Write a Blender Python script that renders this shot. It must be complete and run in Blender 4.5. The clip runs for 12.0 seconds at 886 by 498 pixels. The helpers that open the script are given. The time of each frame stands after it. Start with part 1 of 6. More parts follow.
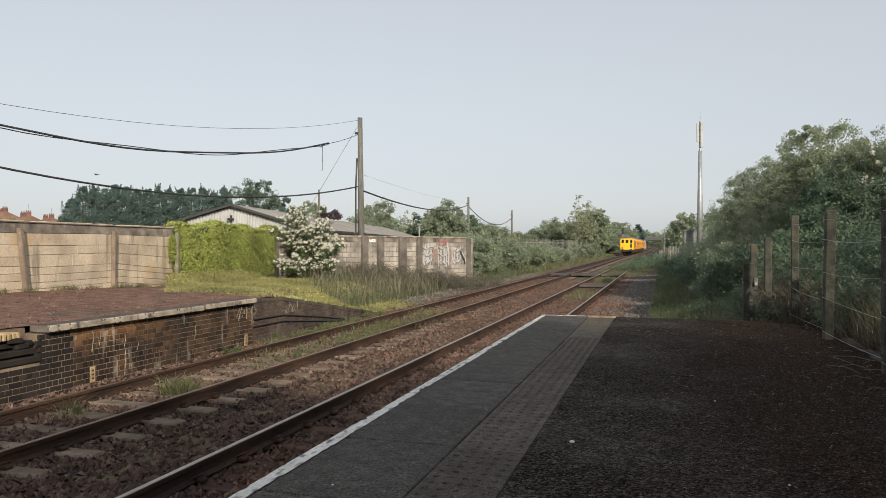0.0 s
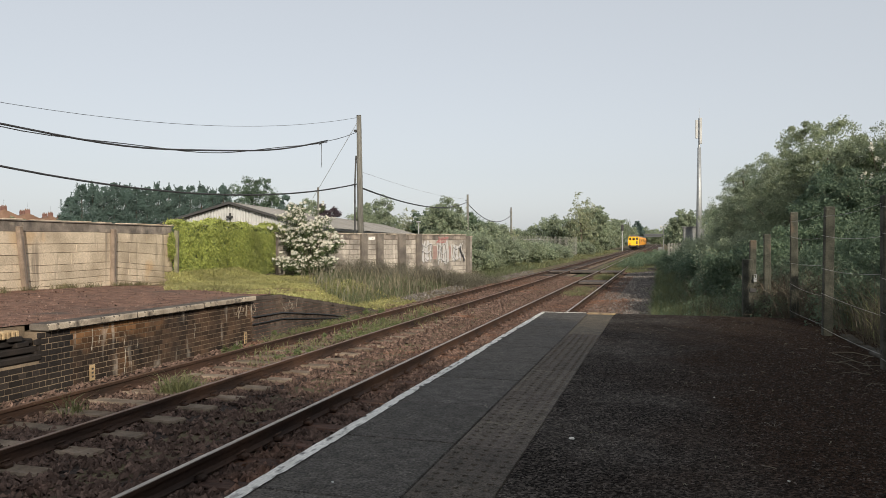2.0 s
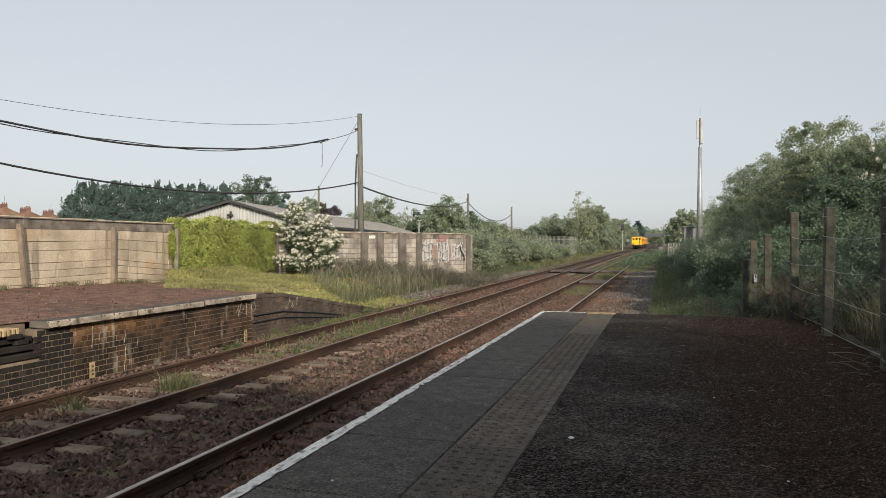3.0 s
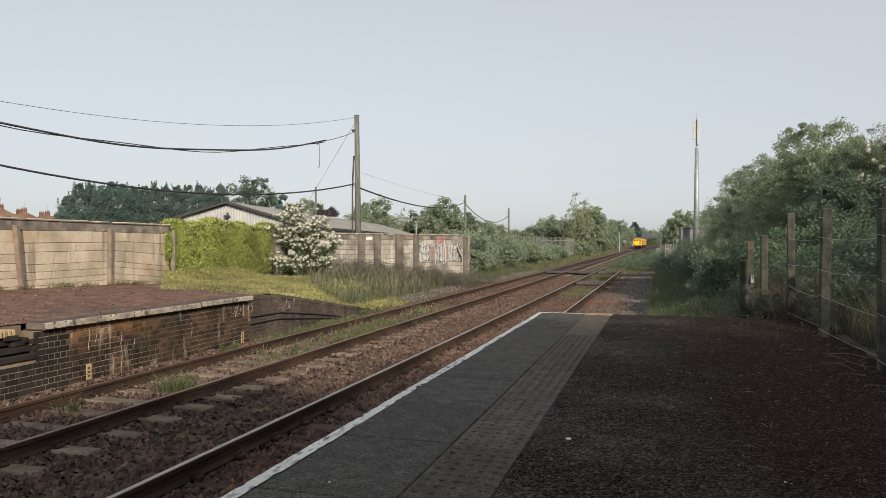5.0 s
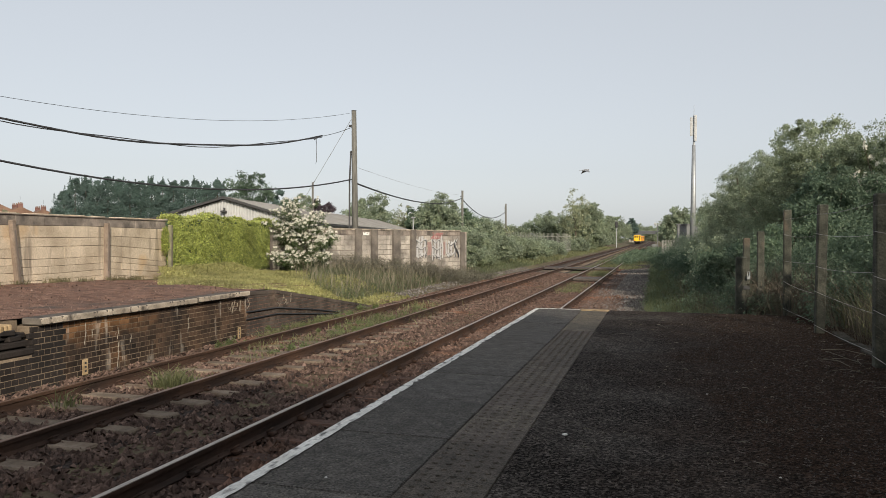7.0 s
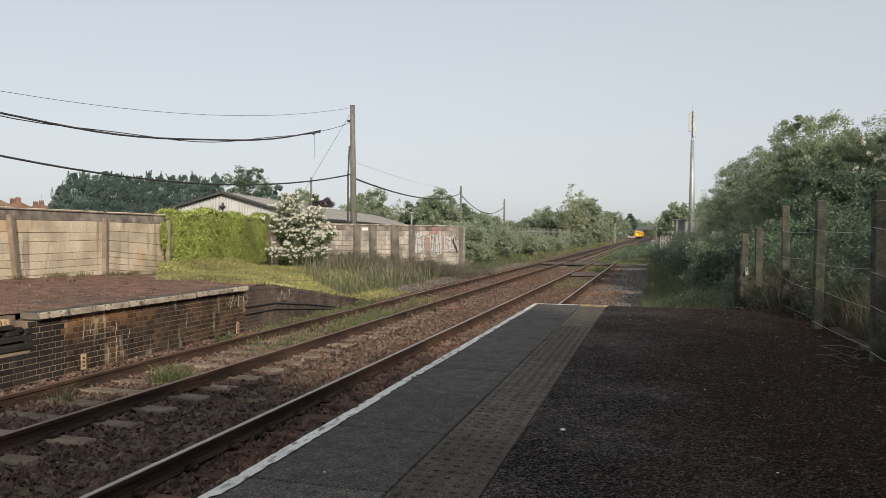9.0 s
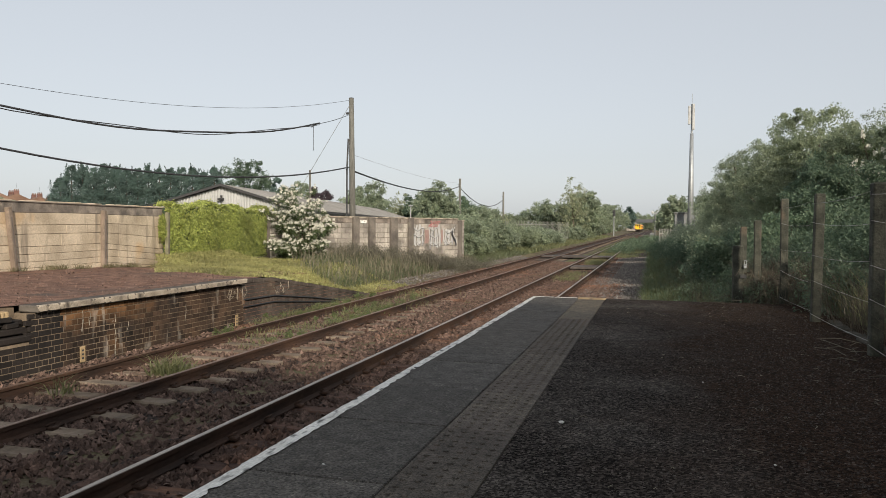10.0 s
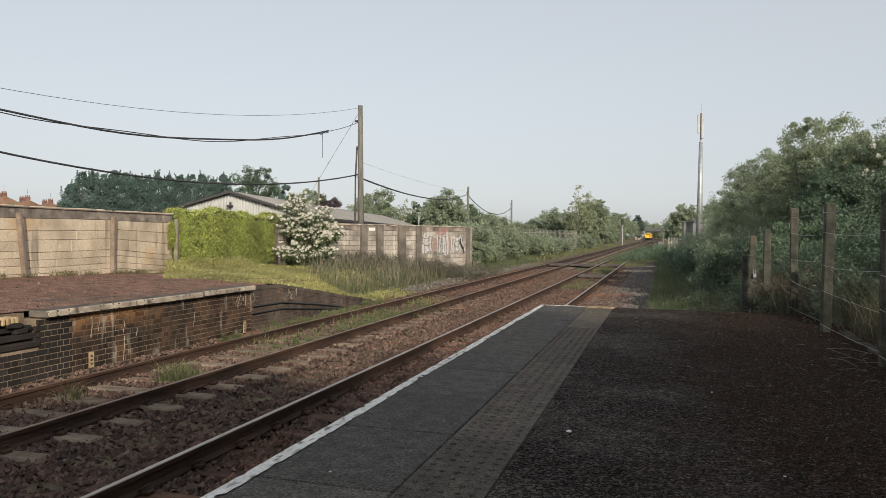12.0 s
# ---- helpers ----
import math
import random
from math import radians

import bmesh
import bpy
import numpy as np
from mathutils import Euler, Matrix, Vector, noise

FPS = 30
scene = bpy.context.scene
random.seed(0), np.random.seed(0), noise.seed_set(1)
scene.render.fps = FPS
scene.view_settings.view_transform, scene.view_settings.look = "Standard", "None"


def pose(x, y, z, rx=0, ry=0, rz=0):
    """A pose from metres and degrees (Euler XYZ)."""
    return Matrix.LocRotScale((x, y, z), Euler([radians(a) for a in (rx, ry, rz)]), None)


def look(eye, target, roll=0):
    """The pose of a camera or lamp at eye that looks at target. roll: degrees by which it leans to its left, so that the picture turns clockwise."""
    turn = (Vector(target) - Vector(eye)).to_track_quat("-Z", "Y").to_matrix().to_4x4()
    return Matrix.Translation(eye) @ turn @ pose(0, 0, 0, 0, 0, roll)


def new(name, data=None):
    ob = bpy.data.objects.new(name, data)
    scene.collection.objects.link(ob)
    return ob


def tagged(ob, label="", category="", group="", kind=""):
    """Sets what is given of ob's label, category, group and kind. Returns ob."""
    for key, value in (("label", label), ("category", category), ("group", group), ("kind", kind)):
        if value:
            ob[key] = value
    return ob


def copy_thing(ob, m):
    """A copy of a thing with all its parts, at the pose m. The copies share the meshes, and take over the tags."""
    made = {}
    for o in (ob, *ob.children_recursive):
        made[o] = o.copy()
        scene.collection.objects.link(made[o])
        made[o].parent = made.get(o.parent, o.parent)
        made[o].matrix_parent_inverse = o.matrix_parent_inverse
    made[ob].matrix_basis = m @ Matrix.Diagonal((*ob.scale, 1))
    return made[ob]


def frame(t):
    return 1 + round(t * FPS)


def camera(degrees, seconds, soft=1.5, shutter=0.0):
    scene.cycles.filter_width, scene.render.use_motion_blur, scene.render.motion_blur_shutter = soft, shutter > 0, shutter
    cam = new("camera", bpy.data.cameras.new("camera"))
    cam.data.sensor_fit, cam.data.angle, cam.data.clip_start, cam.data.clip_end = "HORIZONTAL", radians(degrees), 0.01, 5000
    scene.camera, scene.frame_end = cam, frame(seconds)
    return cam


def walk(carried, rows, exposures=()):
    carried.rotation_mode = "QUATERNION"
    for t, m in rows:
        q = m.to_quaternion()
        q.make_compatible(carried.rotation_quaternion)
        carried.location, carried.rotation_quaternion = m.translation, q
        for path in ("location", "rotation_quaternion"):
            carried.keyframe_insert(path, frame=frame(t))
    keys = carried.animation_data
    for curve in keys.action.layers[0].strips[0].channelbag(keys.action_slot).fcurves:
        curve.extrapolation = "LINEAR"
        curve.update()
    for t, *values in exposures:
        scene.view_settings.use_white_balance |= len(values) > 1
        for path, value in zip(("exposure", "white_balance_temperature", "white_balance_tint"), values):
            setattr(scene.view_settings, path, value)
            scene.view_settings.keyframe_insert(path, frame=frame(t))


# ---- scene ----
EYE = (0.0, 0.0, 1.08)
cam = camera(62.2, 12.0, soft=0.6)
# seconds, yaw to the left, pitch, roll (degrees) of a hand-held phone
AIM = (
    (0.0, 16.618, -0.309, 0.000), (0.5, 16.886, -0.169, -0.075), (1.0, 16.849, -0.268, -0.035),
    (1.5, 16.790, -0.480, -0.067), (2.0, 16.565, -0.521, -0.150), (2.5, 16.699, -0.551, -0.083),
    (3.0, 16.590, -0.600, 0.060), (5.0, 16.370, -0.509, 0.030), (5.5, 16.309, -0.522, 0.090),
    (6.0, 16.343, -0.640, -0.100), (6.5, 16.396, -0.988, 0.030), (7.0, 16.137, -0.840, 0.154),
    (9.0, 16.018, -1.205, 0.231), (9.5, 16.012, -1.480, 0.220), (10.0, 15.931, -1.766, 0.290),
    (10.5, 16.118, -1.961, 0.155), (11.0, 16.224, -2.004, 0.072), (11.5, 16.387, -1.795, 0.109),
    (12.0, 16.557, -1.162, 0.560),
)


def aim(yaw, pitch, roll):
    a, p = radians(yaw), radians(pitch)
    way = Vector((-math.sin(a) * math.cos(p), math.cos(a) * math.cos(p), math.sin(p)))
    return look(EYE, Vector(EYE) + 10 * way, roll)


walk(cam, [(t, aim(y, p, r)) for t, y, p, r in AIM])

# ---- sky and sun ----
SUN = Vector((0.52, -0.77, 0.40)).normalized()
world = bpy.data.worlds.new("sky")
scene.world = world
world.use_nodes = True
wn, wl = world.node_tree.nodes, world.node_tree.links
sky = wn.new("ShaderNodeTexSky")
sky.sky_type, sky.sun_disc = "NISHITA", False
sky.sun_elevation, sky.sun_rotation = math.asin(SUN.z), math.atan2(SUN.x, SUN.y)
sky.air_density, sky.dust_density, sky.ozone_density = 1.0, 1.5, 1.0
soften = wn.new("ShaderNodeHueSaturation")
soften.inputs["Saturation"].default_value = 0.45
wl.new(sky.outputs[0], soften.inputs["Color"])
haze = wn.new("ShaderNodeMixRGB")
haze.inputs[0].default_value, haze.inputs[2].default_value = 0.6, (5.75, 6.08, 6.5, 1)
wl.new(soften.outputs[0], haze.inputs[1])
wl.new(haze.outputs[0], wn["Background"].inputs["Color"])
wn["Background"].inputs["Strength"].default_value = 0.12
lamp = bpy.data.lights.new("sun", "SUN")
lamp.energy, lamp.angle, lamp.color = 5.0, radians(2.5), (1.0, 0.89, 0.74)
sun = new("sun", lamp)
sun.matrix_world = look(SUN * 100, (0, 0, 0))
scene.view_settings.exposure = 0.0

# ---- materials ----


def mat(name, dark, light, scale=3.0, rough=0.85, bump=0.3, fine=40.0, metal=0.0, stain=None, stain_scale=0.6,
        stain_at=0.55, vary=0.0, island=0.0, depth=0.01, stretch=(1, 1, 1), local=False, spec=0.25, streak=None, grain_amount=0.35, patch=None, streak_size=(2.6, 2.6, 0.32), streak_at=0.615):
    """Two colours mixed by noise at two scales, an optional stain colour in patches, and fine relief."""
    m = bpy.data.materials.new(name)
    m.use_nodes = True
    n, l = m.node_tree.nodes, m.node_tree.links
    bsdf = n["Principled BSDF"]
    if local:
        co = n.new("ShaderNodeTexCoord").outputs["Object"]
    else:
        co = n.new("ShaderNodeNewGeometry").outputs["Position"]
    mp = n.new("ShaderNodeMapping")
    mp.inputs["Scale"].default_value = stretch
    l.new(co, mp.inputs["Vector"])
    co = mp.outputs["Vector"]

    def tex(s, detail=6.0):
        t = n.new("ShaderNodeTexNoise")
        t.inputs["Scale"].default_value, t.inputs["Detail"].default_value = s, detail
        l.new(co, t.inputs["Vector"])
        return t.outputs["Fac"]

    def ramp(fac, a, b):
        r = n.new("ShaderNodeMapRange")
        r.inputs["From Min"].default_value, r.inputs["From Max"].default_value = a, b
        l.new(fac, r.inputs["Value"])
        return r.outputs["Result"]

    def mix(fac, a, b, kind="MIX"):
        x = n.new("ShaderNodeMixRGB")
        x.blend_type = kind
        for sock, v in zip(x.inputs, (fac, a, b)):
            if isinstance(v, bpy.types.NodeSocket):
                l.new(v, sock)
            else:
                sock.default_value = v if isinstance(v, float) else (*v, 1)
        return x.outputs[0]

    col = mix(ramp(tex(scale), 0.32, 0.68), dark, light)
    fine_fac = tex(fine, 3.0)
    grain = n.new("ShaderNodeMapRange")
    grain.inputs["From Min"].default_value, grain.inputs["From Max"].default_value = 0.25, 0.75
    grain.inputs["To Min"].default_value, grain.inputs["To Max"].default_value = 1 - grain_amount, 1 + grain_amount
    l.new(fine_fac, grain.inputs["Value"])
    gr = n.new("ShaderNodeCombineColor")
    for s in gr.inputs:
        l.new(grain.outputs[0], s)
    col = mix(0.7, col, gr.outputs[0], "MULTIPLY")
    if stain:
        col = mix(ramp(tex(stain_scale, 8.0), stain_at, stain_at + 0.16), col, stain)
    if streak:
        sm = n.new("ShaderNodeMapping")
        sm.inputs["Scale"].default_value = streak_size
        l.new(co, sm.inputs["Vector"])
        st = n.new("ShaderNodeTexNoise")
        st.inputs["Scale"].default_value, st.inputs["Detail"].default_value = 1.0, 5.0
        l.new(sm.outputs[0], st.inputs["Vector"])
        col = mix(ramp(st.outputs["Fac"], streak_at, streak_at + 0.125), col, streak)
    if patch:
        # soot in tall patches
        pm = n.new("ShaderNodeMapping")
        pm.inputs["Scale"].default_value, pm.inputs["Location"].default_value = (1.1, 1.1, 0.45), (3.0, 7.0, 0.0)
        l.new(co, pm.inputs["Vector"])
        pt = n.new("ShaderNodeTexNoise")
        pt.inputs["Scale"].default_value, pt.inputs["Detail"].default_value = 0.9, 5.0
        l.new(pm.outputs[0], pt.inputs["Vector"])
        col = mix(ramp(pt.outputs["Fac"], 0.59, 0.71), col, patch)
    if vary or island:
        hs = n.new("ShaderNodeHueSaturation")
        rnd = n.new("ShaderNodeObjectInfo").outputs["Random"] if vary else n.new("ShaderNodeNewGeometry").outputs["Random Per Island"]
        amt = vary or island
        r = n.new("ShaderNodeMapRange")
        r.inputs["To Min"].default_value, r.inputs["To Max"].default_value = 1 - amt, 1 + amt
        l.new(rnd, r.inputs["Value"])
        l.new(r.outputs[0], hs.inputs["Value"])
        l.new(col, hs.inputs["Color"])
        col = hs.outputs[0]
    l.new(col, bsdf.inputs["Base Color"])
    bsdf.inputs["Roughness"].default_value, bsdf.inputs["Metallic"].default_value = rough, metal
    bsdf.inputs["Specular IOR Level"].default_value = spec
    if bump:
        b = n.new("ShaderNodeBump")
        b.inputs["Strength"].default_value, b.inputs["Distance"].default_value = bump, depth
        l.new(fine_fac, b.inputs["Height"])
        l.new(b.outputs[0], bsdf.inputs["Normal"])
    return m


def aggregate(name, dark, light, chip, scale=95.0, chip_at=0.90, worn=None, rough=0.9, vary=0.0, patches=None, relief=0.008, worn_at=0.42, bias=1.0, gloss=0.4):
    """A bound surface of small stones: chips of their own shade, pale ones among them, worn in broad patches."""
    m = bpy.data.materials.new(name)
    m.use_nodes = True
    n, l = m.node_tree.nodes, m.node_tree.links
    bsdf = n["Principled BSDF"]
    co = n.new("ShaderNodeNewGeometry").outputs["Position"]

    def noise(s, detail):
        t = n.new("ShaderNodeTexNoise")
        t.inputs["Scale"].default_value, t.inputs["Detail"].default_value = s, detail
        l.new(co, t.inputs["Vector"])
        return t.outputs["Fac"]

    def ramp(fac, a, b, c=0.0, d=1.0):
        r = n.new("ShaderNodeMapRange")
        for key, val in (("From Min", a), ("From Max", b), ("To Min", c), ("To Max", d)):
            r.inputs[key].default_value = val
        l.new(fac, r.inputs["Value"])
        return r.outputs["Result"]

    def mix(fac, a, b, kind="MIX"):
        x = n.new("ShaderNodeMixRGB")
        x.blend_type = kind
        for sock, v in zip(x.inputs, (fac, a, b)):
            if isinstance(v, bpy.types.NodeSocket):
                l.new(v, sock)
            else:
                sock.default_value = v if isinstance(v, float) else (*v, 1)
        return x.outputs[0]
    cell = n.new("ShaderNodeTexVoronoi")
    cell.inputs["Scale"].default_value = scale
    l.new(co, cell.inputs["Vector"])
    sep = n.new("ShaderNodeSeparateColor")
    l.new(cell.outputs["Color"], sep.inputs[0])
    power = n.new("ShaderNodeMath")
    power.operation = "POWER"
    power.inputs[1].default_value = bias
    l.new(sep.outputs[0], power.inputs[0])
    shade = power.outputs[0]
    col = mix(shade, dark, light)
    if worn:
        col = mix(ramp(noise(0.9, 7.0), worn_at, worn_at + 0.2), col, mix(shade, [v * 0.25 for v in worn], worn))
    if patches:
        # brown moss and leaves, hedge shade painted in, from about mid-platform to the fence
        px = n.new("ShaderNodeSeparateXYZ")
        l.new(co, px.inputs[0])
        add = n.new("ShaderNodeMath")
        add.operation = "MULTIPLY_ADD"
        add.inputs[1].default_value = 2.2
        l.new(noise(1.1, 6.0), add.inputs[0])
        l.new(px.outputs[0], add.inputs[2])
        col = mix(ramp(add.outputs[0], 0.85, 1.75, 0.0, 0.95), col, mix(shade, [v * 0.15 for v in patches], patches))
    col = mix(ramp(sep.outputs[1], chip_at, chip_at + 0.06), col, chip)
    col = mix(0.8, col, mix(ramp(noise(9.0, 4.0), 0.3, 0.7), (0.62, 0.62, 0.62), (1.3, 1.3, 1.3)), "MULTIPLY")
    if vary:
        hs = n.new("ShaderNodeHueSaturation")
        l.new(ramp(n.new("ShaderNodeObjectInfo").outputs["Random"], 0, 1, 1 - vary, 1 + vary), hs.inputs["Value"])
        l.new(col, hs.inputs["Color"])
        col = hs.outputs[0]
    l.new(col, bsdf.inputs["Base Color"])
    bsdf.inputs["Roughness"].default_value = rough
    bsdf.inputs["Specular IOR Level"].default_value = gloss
    b = n.new("ShaderNodeBump")
    b.inputs["Strength"].default_value, b.inputs["Distance"].default_value = 1.0, relief
    b.invert = True
    l.new(cell.outputs["Distance"], b.inputs["Height"])
    l.new(b.outputs[0], bsdf.inputs["Normal"])
    return m


def leaf_mat(name, a, b, through_light=0.48, rough=0.6):
    """Leaves: each leaf of a shade of its own, letting some light through."""
    m = bpy.data.materials.new(name)
    m.use_nodes = True
    n, l = m.node_tree.nodes, m.node_tree.links
    bsdf, out = n["Principled BSDF"], n["Material Output"]
    rnd = n.new("ShaderNodeNewGeometry").outputs["Random Per Island"]
    x = n.new("ShaderNodeMixRGB")
    x.inputs[1].default_value, x.inputs[2].default_value = (*a, 1), (*b, 1)
    l.new(rnd, x.inputs[0])
    big = n.new("ShaderNodeTexNoise")
    big.inputs["Scale"].default_value = 0.5
    l.new(n.new("ShaderNodeNewGeometry").outputs["Position"], big.inputs["Vector"])
    r = n.new("ShaderNodeMapRange")
    r.inputs["From Min"].default_value, r.inputs["From Max"].default_value = 0.3, 0.7
    r.inputs["To Min"].default_value, r.inputs["To Max"].default_value = 0.7, 1.3
    l.new(big.outputs["Fac"], r.inputs["Value"])
    hs = n.new("ShaderNodeHueSaturation")
    l.new(r.outputs[0], hs.inputs["Value"])
    l.new(x.outputs[0], hs.inputs["Color"])
    l.new(hs.outputs[0], bsdf.inputs["Base Color"])
    bsdf.inputs["Roughness"].default_value = rough
    tr = n.new("ShaderNodeBsdfTranslucent")
    l.new(hs.outputs[0], tr.inputs["Color"])
    ms = n.new("ShaderNodeMixShader")
    ms.inputs[0].default_value = through_light
    l.new(bsdf.outputs[0], ms.inputs[1])
    l.new(tr.outputs[0], ms.inputs[2])
    l.new(ms.outputs[0], out.inputs["Surface"])
    return m


def plain(name, colour, rough=0.5, metal=0.0, emit=0.0):
    m = bpy.data.materials.new(name)
    m.use_nodes = True
    b = m.node_tree.nodes["Principled BSDF"]
    b.inputs["Base Color"].default_value = (*colour, 1)
    b.inputs["Roughness"].default_value, b.inputs["Metallic"].default_value = rough, metal
    if emit:
        b.inputs["Emission Color"].default_value = (*colour, 1)
        b.inputs["Emission Strength"].default_value = emit
    return m


M_EARTH = mat("earth", (0.07, 0.05, 0.035), (0.13, 0.11, 0.06), 0.8, 0.95, 0.6, 25, stain=(0.08, 0.11, 0.03), stain_scale=0.25, depth=0.03)
M_BALLAST = mat("ballast", (0.022, 0.017, 0.0145), (0.07, 0.05, 0.041), 18, 0.95, 0.9, 26, stain=(0.10, 0.062, 0.045), stain_scale=0.5, stain_at=0.55, depth=0.04)
M_STONE = mat("ballast_stone", (0.064, 0.043, 0.035), (0.158, 0.108, 0.087), 8, 0.9, 0.3, 60, spec=0.1, stain=(0.165, 0.088, 0.057), stain_scale=0.5, stain_at=0.57, island=0.5)
M_GRAVEL = mat("grey_gravel", (0.085, 0.077, 0.071), (0.20, 0.182, 0.167), 6, 0.95, 0.3, 40, spec=0.1, island=0.4)
M_GRIT = mat("platform_grit", (0.02, 0.017, 0.0145), (0.095, 0.08, 0.07), 30, 0.95, 0.0, 60, spec=0.1, island=0.6)
M_BRIDGE = plain("bridge_grey", (0.085, 0.09, 0.095), 0.8)
M_RAILSIDE = mat("rail_rust", (0.030, 0.020, 0.016), (0.085, 0.048, 0.032), 4, 0.75, 0.3, 50, metal=0.2, stretch=(1, 0.25, 1))
M_RAILHEAD = mat("rail_head", (0.34, 0.29, 0.25), (0.48, 0.43, 0.38), 3, 0.48, 0.05, 60, metal=1.0, stretch=(1, 0.1, 1))
M_RAILDULL = mat("rail_head_dull", (0.20, 0.12, 0.08), (0.30, 0.20, 0.15), 3, 0.45, 0.1, 60, metal=0.7)
M_CONC_SLEEPER = mat("concrete_sleeper", (0.115, 0.089, 0.065), (0.22, 0.17, 0.125), 4, 0.9, 0.3, 45, stain=(0.10, 0.065, 0.042), stain_scale=2.5, vary=0.25)
M_WOOD_SLEEPER = mat("wood_sleeper", (0.05, 0.028, 0.02), (0.11, 0.06, 0.042), 4, 0.85, 0.5, 30, stain=(0.22, 0.11, 0.06), stain_scale=1.5, vary=0.3, stretch=(1, 6, 1))
M_BRICK = mat("blue_brick", (0.020, 0.016, 0.0135), (0.082, 0.05, 0.032), 1.3, 0.8, 0.35, 40, streak=(0.30, 0.265, 0.225), stain=(0.22, 0.108, 0.043), stain_scale=0.65, stain_at=0.52, vary=0.45, patch=(0.012, 0.011, 0.011), streak_size=(5.0, 5.0, 1.2), streak_at=0.615)
M_BRICK_FAR = mat("blue_brick_joined", (0.020, 0.016, 0.0135), (0.082, 0.05, 0.032), 1.3, 0.8, 0.35, 40, streak=(0.30, 0.265, 0.225), stain=(0.22, 0.108, 0.043), stain_scale=0.65, stain_at=0.52, island=0.45, patch=(0.012, 0.011, 0.011), streak_size=(5.0, 5.0, 1.2), streak_at=0.615)
M_BRICK_DUST = mat("dusty_brick", (0.040, 0.033, 0.029), (0.105, 0.084, 0.069), 1.4, 0.9, 0.4, 40, stain=(0.14, 0.09, 0.055), stain_scale=0.7, stain_at=0.58, island=0.3)
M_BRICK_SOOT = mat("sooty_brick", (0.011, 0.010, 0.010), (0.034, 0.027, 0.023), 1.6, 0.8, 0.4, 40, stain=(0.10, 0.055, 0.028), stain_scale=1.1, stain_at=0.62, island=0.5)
M_MORTAR = mat("mortar", (0.12, 0.092, 0.065), (0.29, 0.225, 0.16), 1.6, 0.95, 0.5, 50, stain=(0.05, 0.04, 0.035), stain_scale=0.9, stain_at=0.58)
M_EDGE = mat("yellow_edge_brick", (0.24, 0.17, 0.095), (0.42, 0.31, 0.18), 6, 0.9, 0.4, 40, stain=(0.06, 0.05, 0.04), stain_scale=5.0, stain_at=0.56, vary=0.2)
M_COPETOP = mat("coping_top", (0.05, 0.043, 0.037), (0.12, 0.102, 0.086), 4, 0.9, 0.5, 40, grain_amount=0.5, stain=(0.2, 0.175, 0.145), stain_scale=3.0, stain_at=0.62, vary=0.12)
M_LIME = mat("lime_deposit", (0.16, 0.14, 0.115), (0.42, 0.38, 0.32), 14, 0.9, 0.5, 60)
M_COPE = mat("coping_stone", (0.20, 0.17, 0.135), (0.42, 0.36, 0.285), 3, 0.85, 0.4, 40, stain=(0.085, 0.072, 0.06), stain_scale=4.5, stain_at=0.53, vary=0.12)
M_CINDER = mat("cinder_surface", (0.085, 0.045, 0.033), (0.24, 0.138, 0.098), 5.0, 0.95, 1.0, 38, grain_amount=0.6, stain=(0.075, 0.06, 0.052), stain_scale=0.7, depth=0.02)
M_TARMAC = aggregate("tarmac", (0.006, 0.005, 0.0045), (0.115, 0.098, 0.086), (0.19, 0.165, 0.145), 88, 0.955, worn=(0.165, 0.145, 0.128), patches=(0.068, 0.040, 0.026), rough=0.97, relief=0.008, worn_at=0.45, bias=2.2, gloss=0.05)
M_SLAB = aggregate("paving_slab", (0.038, 0.034, 0.030), (0.112, 0.101, 0.089), (0.23, 0.205, 0.175), 110, 0.955, worn=(0.13, 0.116, 0.10), vary=0.14, relief=0.005, rough=0.8, gloss=0.2)
M_TACTILE = aggregate("tactile_slab", (0.049, 0.041, 0.034), (0.117, 0.096, 0.079), (0.19, 0.16, 0.125), 130, 0.965, worn=(0.14, 0.117, 0.092), vary=0.22, relief=0.004, rough=0.8, gloss=0.2)
M_BUFF = aggregate("buff_slab", (0.07, 0.058, 0.044), (0.15, 0.125, 0.094), (0.22, 0.19, 0.145), 120, 0.95, worn=(0.20, 0.162, 0.115), vary=0.15, relief=0.004, rough=0.8, gloss=0.2)
M_EDGING = mat("mossy_edging", (0.035, 0.032, 0.026), (0.09, 0.08, 0.066), 7, 0.9, 0.5, 50, stain=(0.03, 0.03, 0.021), stain_scale=5, stain_at=0.5, vary=0.25)
M_WHITE = mat("worn_white_paint", (0.58, 0.56, 0.51), (0.78, 0.76, 0.71), 5, 0.7, 0.3, 60, stain=(0.09, 0.082, 0.072), stain_scale=16.0, stain_at=0.535, stretch=(1.6, 0.6, 1))
M_PANEL = mat("concrete_panel", (0.38, 0.31, 0.225), (0.62, 0.52, 0.395), 1.1, 0.9, 0.5, 30, stain=(0.56, 0.36, 0.18), stain_scale=0.6, stain_at=0.57, vary=0.09, streak=(0.29, 0.24, 0.185), streak_size=(3.4, 3.4, 0.5), streak_at=0.575, grain_amount=0.4)
M_PANELTOP = mat("concrete_panel_grey", (0.11, 0.095, 0.083), (0.30, 0.255, 0.215), 2.2, 0.9, 0.5, 30, stain=(0.42, 0.36, 0.29), stain_scale=3.0, stain_at=0.62, vary=0.15)
M_POSTC = mat("concrete_post", (0.15, 0.115, 0.09), (0.26, 0.205, 0.16), 2.5, 0.9, 0.4, 40, stain=(0.11, 0.09, 0.07), stain_scale=2.0)
